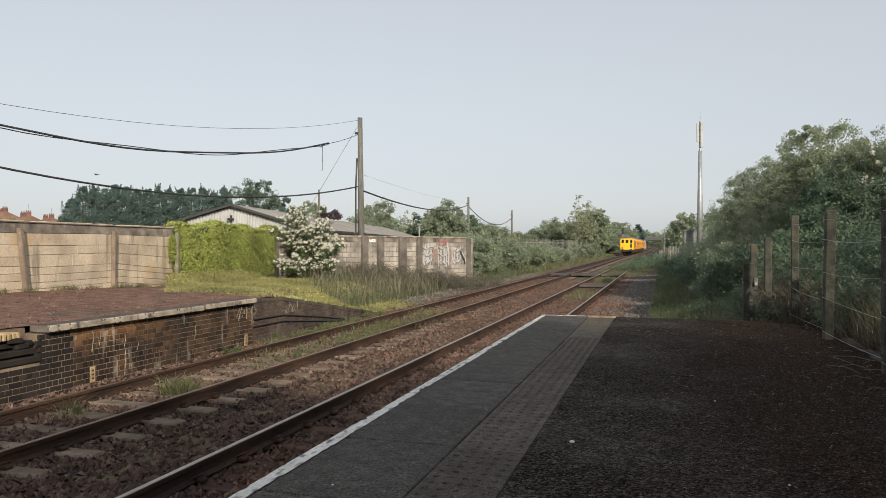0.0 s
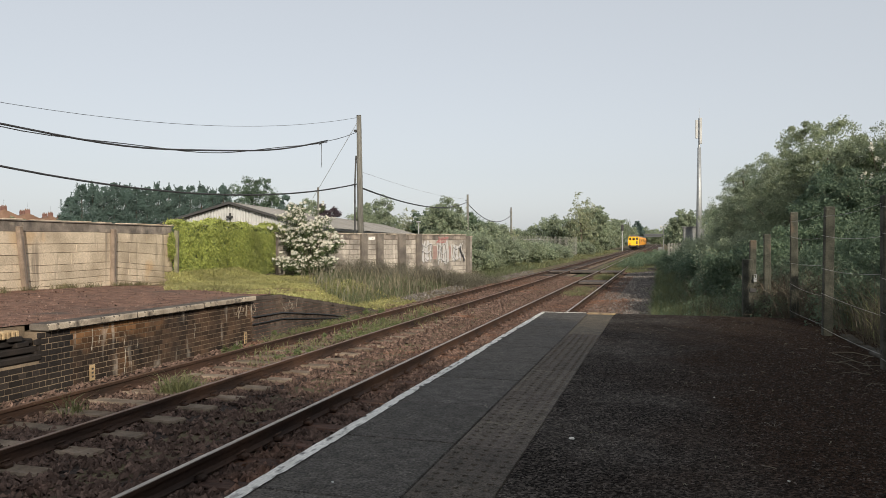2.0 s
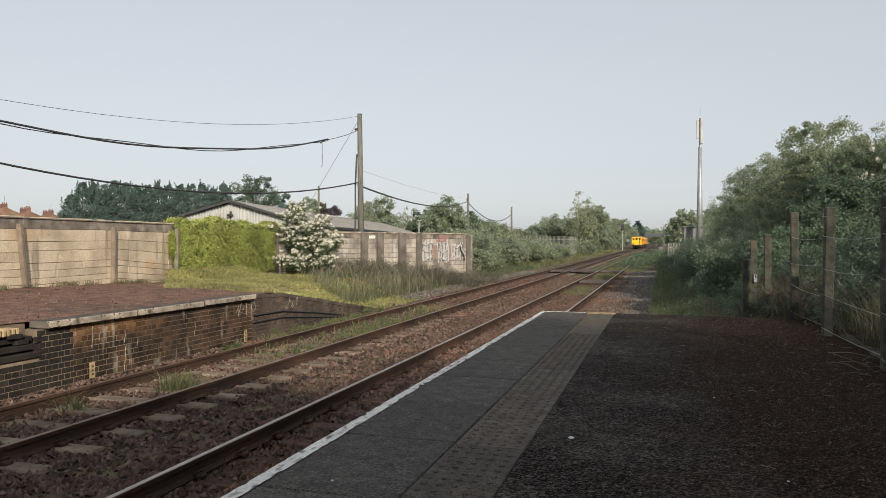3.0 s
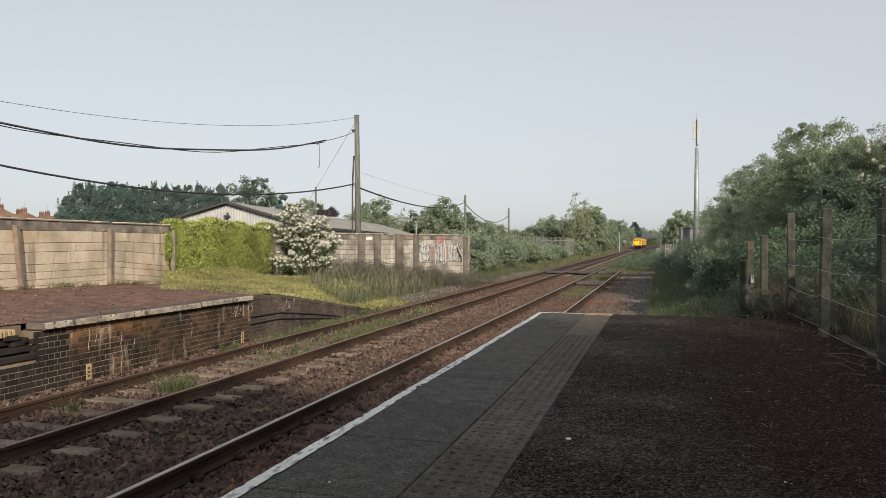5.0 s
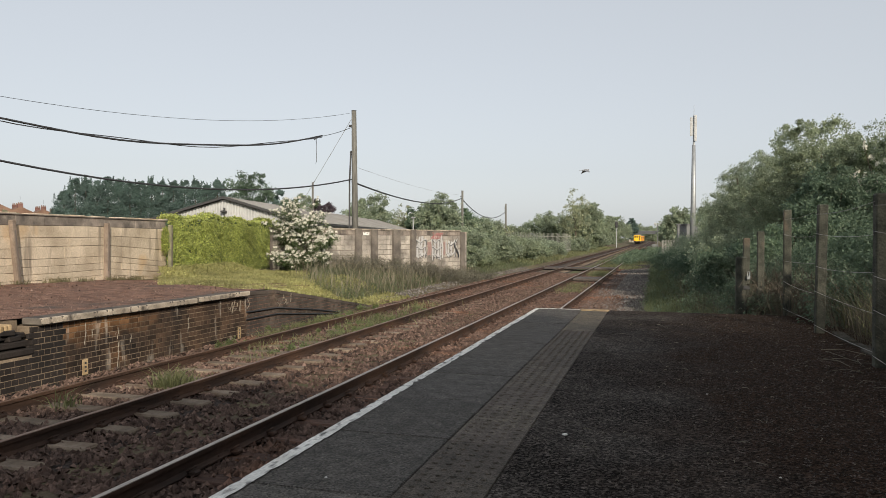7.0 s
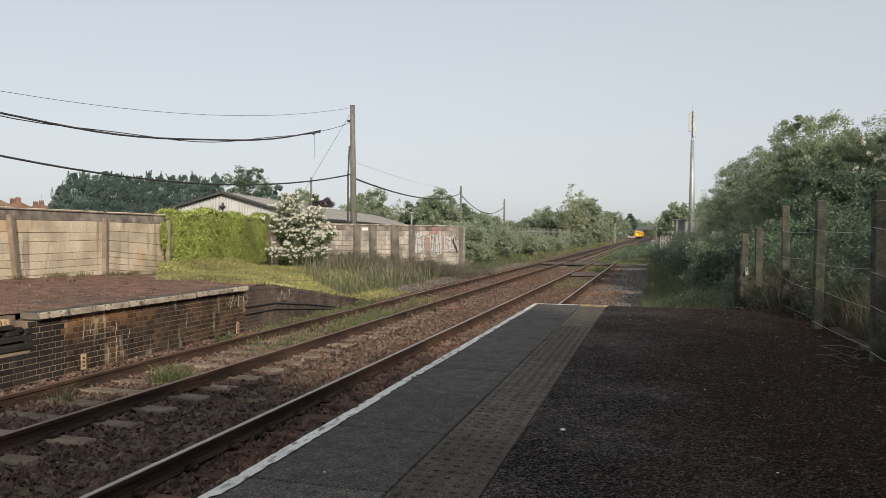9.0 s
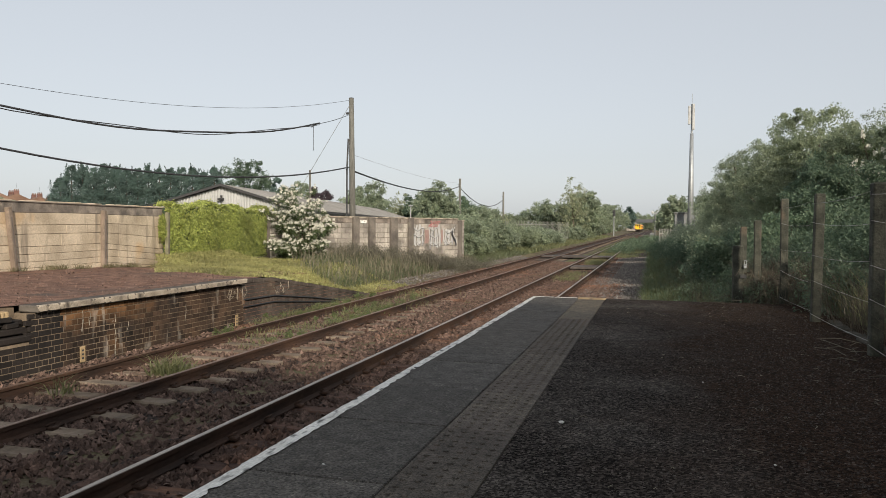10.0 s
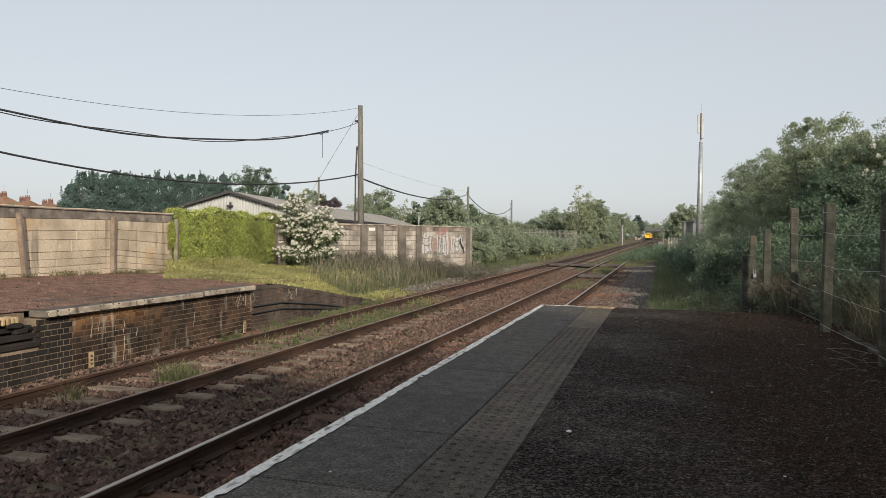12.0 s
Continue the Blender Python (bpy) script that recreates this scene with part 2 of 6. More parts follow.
M_FENCEPOST = mat("fence_post_concrete", (0.030, 0.032, 0.025), (0.080, 0.080, 0.063), 7, 0.9, 0.8, 60, stain=(0.17, 0.122, 0.086), stain_scale=1.8, stain_at=0.63, grain_amount=0.5)
M_MOSSPOST = mat("mossy_concrete_post", (0.13, 0.125, 0.075), (0.24, 0.225, 0.15), 4, 0.9, 0.5, 40)
M_BLOCK = mat("wall_block", (0.20, 0.18, 0.158), (0.43, 0.39, 0.335), 1.3, 0.9, 0.5, 30, stain=(0.13, 0.117, 0.103), stain_scale=1.0, stain_at=0.53, vary=0.12, streak=(0.50, 0.455, 0.395), grain_amount=0.45)
M_PIER = mat("dark_pier", (0.085, 0.075, 0.066), (0.19, 0.165, 0.14), 1.6, 0.9, 0.4, 30, stain=(0.27, 0.235, 0.195), stain_scale=1.4, stain_at=0.62)
M_BLOCKJOINT = mat("wall_joint", (0.12, 0.10, 0.085), (0.19, 0.16, 0.135), 2, 0.95, 0.4, 40)
M_POLE = mat("weathered_pole", (0.0868, 0.0845, 0.0748), (0.1798, 0.1749, 0.1564), 3, 0.85, 0.5, 25, stretch=(6, 6, 0.4))
M_CABLE = plain("cable_black", (0.025, 0.025, 0.027), 0.6)
M_WIRE = plain("wire_grey", (0.34, 0.33, 0.31), 0.5, 0.5)
M_STEEL = mat("galvanised_steel", (0.27, 0.285, 0.29), (0.38, 0.395, 0.4), 3, 0.5, 0.1, 40, metal=0.55)
M_GREYBOX = mat("grey_paint", (0.30, 0.31, 0.31), (0.38, 0.39, 0.39), 2, 0.6, 0.1, 40)
M_CABIN = mat("drab_grey_paint", (0.13, 0.135, 0.135), (0.20, 0.205, 0.20), 2, 0.7, 0.1, 40)
M_PALE = mat("dull_galvanised_pale", (0.20, 0.20, 0.18), (0.30, 0.295, 0.265), 2, 0.7, 0.1, 40, vary=0.15)
M_CLAD = mat("white_cladding", (0.36, 0.365, 0.36), (0.47, 0.475, 0.465), 1.2, 0.5, 0.1, 30)
M_ROOF = mat("cement_roof", (0.19, 0.18, 0.165), (0.31, 0.295, 0.27), 0.8, 0.9, 0.3, 20, stain=(0.15, 0.135, 0.11), stain_scale=0.4)
M_DARK = plain("dark_trim", (0.035, 0.035, 0.035), 0.6)
M_REDBRICK = mat("red_brick_far", (0.11, 0.058, 0.047), (0.175, 0.095, 0.08), 0.6, 0.9, 0.2, 12, vary=0.1)
M_TILEROOF = mat("brown_tile_roof", (0.14, 0.085, 0.06), (0.22, 0.14, 0.10), 0.7, 0.9, 0.3, 10)
M_BARK = mat("bark", (0.06, 0.045, 0.035), (0.14, 0.11, 0.085), 6, 0.95, 0.6, 40)
M_YELLOW = mat("train_yellow", (0.78, 0.45, 0.02), (0.84, 0.50, 0.03), 0.7, 0.45, 0.0, 30, local=True)
M_ORANGE = mat("train_orange", (0.70, 0.28, 0.02), (0.78, 0.34, 0.03), 0.5, 0.45, 0.0, 30, local=True)
M_TRAINROOF = mat("train_roof", (0.085, 0.085, 0.085), (0.14, 0.14, 0.14), 0.8, 0.7, 0.1, 20, local=True)
M_UNDER = mat("underframe", (0.03, 0.028, 0.026), (0.06, 0.052, 0.046), 2, 0.85, 0.2, 20, local=True)
M_GLASS = plain("dark_glass", (0.012, 0.014, 0.016), 0.08)
M_RED = plain("red_paint", (0.55, 0.03, 0.02), 0.5)
M_FLOWER = plain("white_blossom", (0.68, 0.66, 0.57), 0.7)
M_GRAFF_W = mat("graffiti_white", (0.38, 0.37, 0.36), (0.5, 0.49, 0.475), 5, 0.6, 0.1, 40)
M_GRAFF_P = mat("faded_pink_paint", (0.26, 0.17, 0.15), (0.34, 0.23, 0.2), 6, 0.9, 0.3, 40)
M_GRAFF_R = mat("graffiti_red", (0.32, 0.12, 0.12), (0.42, 0.19, 0.18), 5, 0.6, 0.1, 40)
M_GRAFF_K = plain("graffiti_black", (0.03, 0.03, 0.035), 0.6)
M_BOARD = mat("crossing_board", (0.05, 0.042, 0.038), (0.11, 0.092, 0.08), 2.5, 0.85, 0.3, 40, vary=0.15, stretch=(1, 5, 1))
M_LEAF_HEDGE = leaf_mat("hedge_leaves", (0.085, 0.135, 0.085), (0.185, 0.245, 0.15))
M_LEAF_HAW = leaf_mat("hawthorn_leaves", (0.055, 0.085, 0.035), (0.13, 0.165, 0.07))
M_LEAF_TRACK = leaf_mat("track_weed_leaves", (0.085, 0.12, 0.045), (0.19, 0.22, 0.09))
M_LEAF_OLIVE = leaf_mat("olive_leaves", (0.185, 0.23, 0.145), (0.32, 0.36, 0.23))
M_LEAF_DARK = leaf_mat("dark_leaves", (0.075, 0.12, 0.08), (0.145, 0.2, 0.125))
M_LEAF_CONIFER = leaf_mat("conifer_needles", (0.050, 0.086, 0.076), (0.088, 0.136, 0.113), 0.1)
# distance haze put into the colour: paler, greyer than the near leaves
M_LEAF_HAZED = leaf_mat("hazed_leaves", (0.20, 0.25, 0.17), (0.345, 0.39, 0.265), 0.5)
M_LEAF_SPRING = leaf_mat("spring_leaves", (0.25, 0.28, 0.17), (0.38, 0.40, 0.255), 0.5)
M_LEAF_COPPER = leaf_mat("copper_leaves", (0.06, 0.045, 0.055), (0.1, 0.075, 0.085))
M_IVY = leaf_mat("ivy_leaves", (0.19, 0.235, 0.058), (0.49, 0.525, 0.15), 0.28, 0.5)
M_GRASS = leaf_mat("grass_blades", (0.125, 0.14, 0.062), (0.25, 0.255, 0.125))
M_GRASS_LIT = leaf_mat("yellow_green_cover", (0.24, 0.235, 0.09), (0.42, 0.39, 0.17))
M_IVY_LOW = leaf_mat("trailing_ivy_leaves", (0.22, 0.23, 0.085), (0.46, 0.44, 0.17), 0.3, 0.6)
M_DULLGRASS = leaf_mat("dull_grass_blades", (0.088, 0.108, 0.062), (0.18, 0.20, 0.12))
M_WEED = leaf_mat("weed_leaves", (0.075, 0.098, 0.046), (0.155, 0.175, 0.085))
M_STRAW = leaf_mat("dry_straw", (0.13, 0.115, 0.078), (0.25, 0.222, 0.155), 0.15)
M_WALLWEED = leaf_mat("dry_wall_weeds", (0.12, 0.12, 0.055), (0.27, 0.23, 0.135))
M_BRAMBLE = leaf_mat("bramble_stems", (0.062, 0.060, 0.043), (0.135, 0.125, 0.092), 0.1)
M_STEM = leaf_mat("dry_stems", (0.042, 0.035, 0.022), (0.115, 0.094, 0.064), 0.1)

# ---- mesh helpers ----


def fast_mesh(name, verts, quads, material):
    """One mesh from arrays: verts (n, 3) and faces (m, 3) or (m, 4)."""
    me = bpy.data.meshes.new(name)
    verts, quads = np.asarray(verts, np.float32), np.asarray(quads, np.int32)
    me.vertices.add(len(verts))
    me.vertices.foreach_set("co", verts.ravel())
    me.loops.add(quads.size)
    me.loops.foreach_set("vertex_index", quads.ravel())
    me.polygons.add(len(quads))
    me.polygons.foreach_set("loop_start", np.arange(0, quads.size, quads.shape[1], dtype=np.int32))
    me.polygons.foreach_set("loop_total", np.full(len(quads), quads.shape[1], np.int32))
    me.materials.append(material)
    me.update(calc_edges=True)
    me.shade_flat()
    return me


def mesh_of(name, bm, material, smooth=False):
    me = bpy.data.meshes.new(name)
    bmesh.ops.recalc_face_normals(bm, faces=bm.faces)
    bm.to_mesh(me)
    bm.free()
    me.materials.append(material)
    if smooth:
        me.shade_smooth()
    return me


def part(name, bm, material, parent, label="", smooth=False):
    """A bmesh (or a ready mesh) as one mesh object under a thing or a part."""
    me = bm if isinstance(bm, bpy.types.Mesh) else mesh_of(name, bm, material, smooth)
    ob = new(name, me)
    ob.parent = parent
    if label:
        ob["label"] = label
    return ob


def thing(name, label, category, at=(0, 0, 0), rz=0.0, group="", kind=""):
    ob = new(name)
    ob.empty_display_size = 0.2
    ob.matrix_basis = pose(*at, 0, 0, rz)
    return tagged(ob, label, category, group, kind)


def box(bm, x0, x1, y0, y1, z0, z1, bevel=0.0, m=None):
    """A box, its edges bevelled, into bm."""
    r = bmesh.ops.create_cube(bm, size=1.0)
    bmesh.ops.scale(bm, vec=(x1 - x0, y1 - y0, z1 - z0), verts=r["verts"])
    bmesh.ops.translate(bm, vec=((x0 + x1) / 2, (y0 + y1) / 2, (z0 + z1) / 2), verts=r["verts"])
    vs = r["verts"]
    if bevel:
        es = list({e for v in vs for e in v.link_edges})
        g = bmesh.ops.bevel(bm, geom=es, offset=bevel, segments=1, affect="EDGES", profile=0.7)
        vs = list({v for f in g["faces"] for v in f.verts} | {v for v in vs if v.is_valid})
    if m is not None:
        bmesh.ops.transform(bm, matrix=m, verts=vs)
    return vs


def boxed(*a, **k):
    bm = bmesh.new()
    box(bm, *a, **k)
    return bm


def tube(bm, pts, radii, sides=8):
    """A tapered tube through pts."""
    pts = [Vector(p) for p in pts]
    if not hasattr(radii, "__len__"):
        radii = [radii] * len(pts)
    rings = []
    for i, p in enumerate(pts):
        d = (pts[min(i + 1, len(pts) - 1)] - pts[max(i - 1, 0)]).normalized()
        a = d.cross(Vector((0, 0, 1)) if abs(d.z) < 0.9 else Vector((1, 0, 0))).normalized()
        b = d.cross(a)
        rings.append([bm.verts.new(p + radii[i] * (math.cos(q) * a + math.sin(q) * b)) for q in (2 * math.pi * k / sides for k in range(sides))])
    for r, s in zip(rings, rings[1:]):
        for k in range(sides):
            bm.faces.new((r[k], r[(k + 1) % sides], s[(k + 1) % sides], s[k]))
    bm.faces.new(rings[0][::-1])
    bm.faces.new(rings[-1])


def tubed(pts, radii, sides=8):
    bm = bmesh.new()
    tube(bm, pts, radii, sides)
    return bm


def prism(bm, outline, axis, a, b):
    """An outline of (p, q) pulled from a to b along axis 'x' or 'y'."""
    def at(p, q, s):
        return (s, p, q) if axis == "x" else (p, s, q)
    lo = [bm.verts.new(at(p, q, a)) for p, q in outline]
    hi = [bm.verts.new(at(p, q, b)) for p, q in outline]
    n = len(outline)
    for i in range(n):
        bm.faces.new((lo[i], lo[(i + 1) % n], hi[(i + 1) % n], hi[i]))
    bm.faces.new(lo[::-1])
    bm.faces.new(hi)


def prismed(outline, axis, a, b):
    bm = bmesh.new()
    prism(bm, outline, axis, a, b)
    return bm


def leaf_cloud(rng, centres, radii, count, size, flat=0.0, shell=0.15, aspect=0.6, sides=3):
    """Leaves as small folded diamonds around clump centres."""
    k = len(centres)
    pick = rng.integers(0, k, count)
    d = rng.normal(size=(count, 3))
    d /= np.linalg.norm(d, axis=1)[:, None]
    r = (shell + (1 - shell) * rng.random(count)) ** 0.8
    p = centres[pick] + d * (r * radii[pick])[:, None] * np.array([1, 1, 0.8])
    nrm = rng.normal(size=(count, 3)) + 0.7 * d + np.array([0, 0, flat])
    nrm /= np.linalg.norm(nrm, axis=1)[:, None]
    a = np.cross(nrm, rng.normal(size=(count, 3)))
    a /= np.linalg.norm(a, axis=1)[:, None]
    b = np.cross(nrm, a)
    s = size * (0.6 + 0.8 * rng.random(count))[:, None]
    if sides == 3:
        v = np.stack([p - a * s - b * s * aspect, p - a * s * 0.6 + b * s * aspect, p + a * s * 1.3], axis=1).reshape(-1, 3)
    else:
        v = np.stack([p - a * s, p + b * s * aspect, p + a * s, p - b * s * aspect], axis=1).reshape(-1, 3)
    return v, np.arange(sides * count).reshape(-1, sides)


def clumps(rng, n, radii, z0, rough=0.35):
    """Clump centres in an uneven ellipsoid that stands on z0."""
    d = rng.normal(size=(n, 3))
    d /= np.linalg.norm(d, axis=1)[:, None]
    r = np.minimum(rng.random(n) ** 0.42, 0.96)
    bump = 1 + rough * np.sin(3.1 * d[:, 0] + 5 * d[:, 2] + rng.random() * 6) * np.cos(4.3 * d[:, 1] + rng.random() * 6)
    c = d * (r * bump)[:, None] * np.array(radii)
    c[:, 2] += z0 + radii[2]
    return c


def tree(name, label, leaves, height, spread, at, seed, n=40, count=9000, leaf=0.09, clear=0.18, group="", category="tree", trunk=0.12, rough=0.35, clump=0.30):
    rng = np.random.default_rng(seed)
    t = thing(name, label, category, at, rng.random() * 360, group)
    rz = height * (1 - clear) / 2
    n = n * 3
    c = clumps(rng, n, (spread * 0.86, spread * 0.86, rz * 0.92), height * clear, rough * 0.55)
    rad = spread * clump * 0.72 * (0.45 + 0.8 * rng.random(n))
    v, q = leaf_cloud(rng, c, rad, count, leaf)
    bm = bmesh.new()
    top = height * 0.75
    lean = rng.normal(size=2) * 0.05 * height
    tube(bm, [(0, 0, -0.1), (lean[0] * 0.3, lean[1] * 0.3, top * 0.4), (lean[0], lean[1], top)], [trunk, trunk * 0.7, trunk * 0.2], 7)
    for i in range(12):
        e = c[i] * np.array([0.85, 0.85, 0.9])
        h = max(0.15 * height, min(top * 0.9, e[2] * 0.6))
        s = h / top
        tube(bm, [(lean[0] * s, lean[1] * s, h), tuple(np.array([lean[0] * s, lean[1] * s, h]) * 0.4 + e * 0.6 + np.array([0, 0, -0.1 * height * 0.3])), tuple(e)], [trunk * 0.4, trunk * 0.22, trunk * 0.08], 5)
    part("trunk", bm, M_BARK, t)
    part("crown", fast_mesh("crown", v, q, leaves), leaves, t)
    return t


def blades(rng, xy, z, height, width, lean=0.35):
    """Grass blades: bent strips of two quads."""
    n = len(xy)
    h = height * (0.5 + rng.random(n))
    a = rng.random(n) * 2 * np.pi
    side = np.stack([np.cos(a), np.sin(a), np.zeros(n)], 1) * (width * (0.6 + 0.8 * rng.random(n)))[:, None] / 2
    b = rng.random(n) * 2 * np.pi
    way = np.stack([np.cos(b), np.sin(b), np.zeros(n)], 1) * (lean * h * rng.random(n) * 1.6)[:, None]
    base = np.column_stack([xy, z])
    mid = base + way * 0.35 + np.array([0, 0, 1]) * (h * 0.6)[:, None]
    tip = base + way + np.array([0, 0, 1]) * (h * (1 - 0.25 * rng.random(n)))[:, None]
    v = np.stack([base - side, base + side, mid + side * 0.75, mid - side * 0.75, tip + side * 0.12, tip - side * 0.12], 1).reshape(-1, 3)
    o = np.arange(n)[:, None] * 6
    q = np.concatenate([o + np.array([0, 1, 2, 3]), o + np.array([3, 2, 4, 5])])
    return v, q


def stuff(name, label, category, v, q, material):
    return tagged(new(name, fast_mesh(name, v, q, material)), label, category, kind="stuff")

# ---- ground ----
RAIL_Z = -0.90
RAILS = (-2.565, -4.075, -6.08, -7.52)
NEAR_C, FAR_C = -3.32, -6.80


def smooth_step(x, a, b):
    s = np.clip((x - a) / (b - a), 0, 1)
    return s * s * (3 - 2 * s)


def ground_z(x, y):
    """Height of the ground: the ballasted track bed, the bank to the west, the overgrown verge to the east."""
    x, y = np.asarray(x, float), np.asarray(y, float)
    z = np.full(np.broadcast(x, y).shape, -1.12)
    bank = smooth_step(-x, 8.6, 12.5) * (0.85 - 0.5 * smooth_step(y, 30, 60))
    z = z + bank * (1 - 0.6 * smooth_step(y, 60, 120))
    z = z + 0.55 * smooth_step(x, -1.6, 2.5) * (1 - smooth_step(y, 40, 80))
    z = z - 0.25 * (smooth_step(-x, 8.0, 8.5) * (1 - smooth_step(-x, 8.5, 9.3)))
    far = smooth_step(np.hypot(x, y), 120, 400)
    return z * (1 - far) + far * -1.12


def build_ground():
    xs = np.concatenate([[-3000, -1200, -500, -200, -120, -80, -60], np.arange(-50, -16, 2.0), np.arange(-16, 8, 0.5), np.arange(8, 40, 3.0), [60, 120, 300, 900, 3000]])
    ys = np.concatenate([[-1500, -400, -100, -40, -20], np.arange(-10, 70, 1.0), np.arange(70, 200, 6.0), [220, 260, 330, 450, 700, 1200, 2500, 4000]])
    gx, gy = np.meshgrid(xs, ys)
    gz = ground_z(gx, gy)
    v = np.stack([gx, gy, gz], -1).reshape(-1, 3)
    w = len(xs)
    i = (np.arange(len(ys) - 1)[:, None] * w + np.arange(w - 1)).ravel()
    q = np.stack([i, i + 1, i + w + 1, i + w], 1)
    ob = new("ground", fast_mesh("ground", v, q, M_EARTH))
    tagged(ob, "earth ground with patchy grass beside the railway", "ground", kind="structure")


def build_ballast():
    # the stone bed: shoulders slope down on both sides
    bm = bmesh.new()
    prof = [(-8.31, -1.05), (-7.95, -1.08), (-5.7, -1.10), (-5.0, -1.14), (-4.5, -1.10), (-2.3, -1.10), (-1.2, -1.02), (-0.4, -0.95), (-0.4, -1.5), (-8.31, -1.5)]
    prism(bm, prof, "y", -12, 520)
    bed = tagged(new("ballast", mesh_of("ballast", bm, M_BALLAST)), "brown rust-stained crushed stone ballast under the tracks", "ballast", kind="structure")
    # loose stones
    rng = np.random.default_rng(5)
    n = 150000
    y = 2.0 + 44 * rng.random(n) ** 1.75
    x = -8.31 + 6.71 * rng.random(n)
    px, pz = np.array([-8.31, -7.95, -5.7, -5.0, -4.5, -2.3, -1.2]), np.array([-1.05, -1.08, -1.10, -1.14, -1.10, -1.10, -1.02])
    east = rng.random(n) < 0.12
    x = np.where(east, -2.3 + 1.9 * rng.random(n), x)
    y = np.where(east, 11.6 + 16 * rng.random(n), y)
    z = np.interp(x, px, pz)
    # fewer stones lie on the sleepers than between them
    far = np.abs(x - FAR_C) < 1.2
    off = np.where(far, np.abs((y + 8.1 + 0.34) % 0.68 - 0.34), np.abs((y + 8.3 + 0.35) % 0.70 - 0.35))
    z = np.where((off < 0.13) & (rng.random(n) < np.where(far, 0.93, 0.75)), z - 0.12, z)
    s = 0.017 + 0.021 * rng.random(n)
    base = np.array([[1, 0, 0], [-1, 0, 0], [0, 1, 0], [0, -1, 0], [0, 0, 1], [0, 0, -1]], float)
    v = base[None] * s[:, None, None] * (0.7 + 0.7 * rng.random((n, 6, 1))) + rng.normal(size=(n, 6, 3)) * (0.22 * s)[:, None, None]
    a = rng.random(n) * 6.28
    c, d = np.cos(a)[:, None], np.sin(a)[:, None]
    tilt = rng.normal(size=(n, 1)) * 0.45
    vx, vy, vz = v[..., 0] * c - v[..., 1] * d, v[..., 0] * d + v[..., 1] * c, v[..., 2] + v[..., 0] * tilt
    v = np.stack([vx + x[:, None], vy + y[:, None], vz + (z + s * (0.15 + 0.75 * rng.random(n)))[:, None]], -1).reshape(-1, 3)
    o = np.arange(n)[:, None] * 6
    f = np.concatenate([o + np.array(k) for k in ((0, 2, 4), (2, 1, 4), (1, 3, 4), (3, 0, 4))])
    st = part("loose_stones", fast_mesh("loose_stones", v, f, M_STONE), M_STONE, bed)
    st["kind"] = "stuff"
    n = 26000
    y = 11.6 + 40 * rng.random(n) ** 1.5
    x = -2.2 + 2.5 * rng.random(n)
    west = rng.random(n) < 0.38
    y = np.where(west, 20.0 + 34 * rng.random(n) ** 1.4, y)
    x = np.where(west, -9.5 + 1.7 * rng.random(n) ** 0.8, x)
    z = np.maximum(np.interp(x, [-8.25, -7.9, -2.3, -1.2, -0.4, 0.5], [-1.22, -1.09, -1.10, -1.02, -0.95, -0.95]), ground_z(x, y))
    s = 0.02 + 0.025 * rng.random(n)
    v = base[None] * s[:, None, None] * (0.6 + 0.8 * rng.random((n, 6, 1))) + np.stack([x, y, z + s * 0.4], 1)[:, None]
    o = np.arange(n)[:, None] * 6
    f = np.concatenate([o + np.array(k) for k in ((0, 2, 4, 3), (1, 3, 4, 2))])
    st = part("shoulder_gravel", fast_mesh("shoulder_gravel", v.reshape(-1, 3), f, M_GRAVEL), M_GRAVEL, bed)
    st["kind"] = "stuff"


def rail_profile(x):
    z = RAIL_Z
    h = [(0.070, -0.155), (0.070, -0.143), (0.012, -0.122), (0.009, -0.045), (0.034, -0.036), (0.035, -0.003)]
    return [(x + a, z + b) for a, b in h] + [(x - a, z + b) for a, b in h[::-1]]


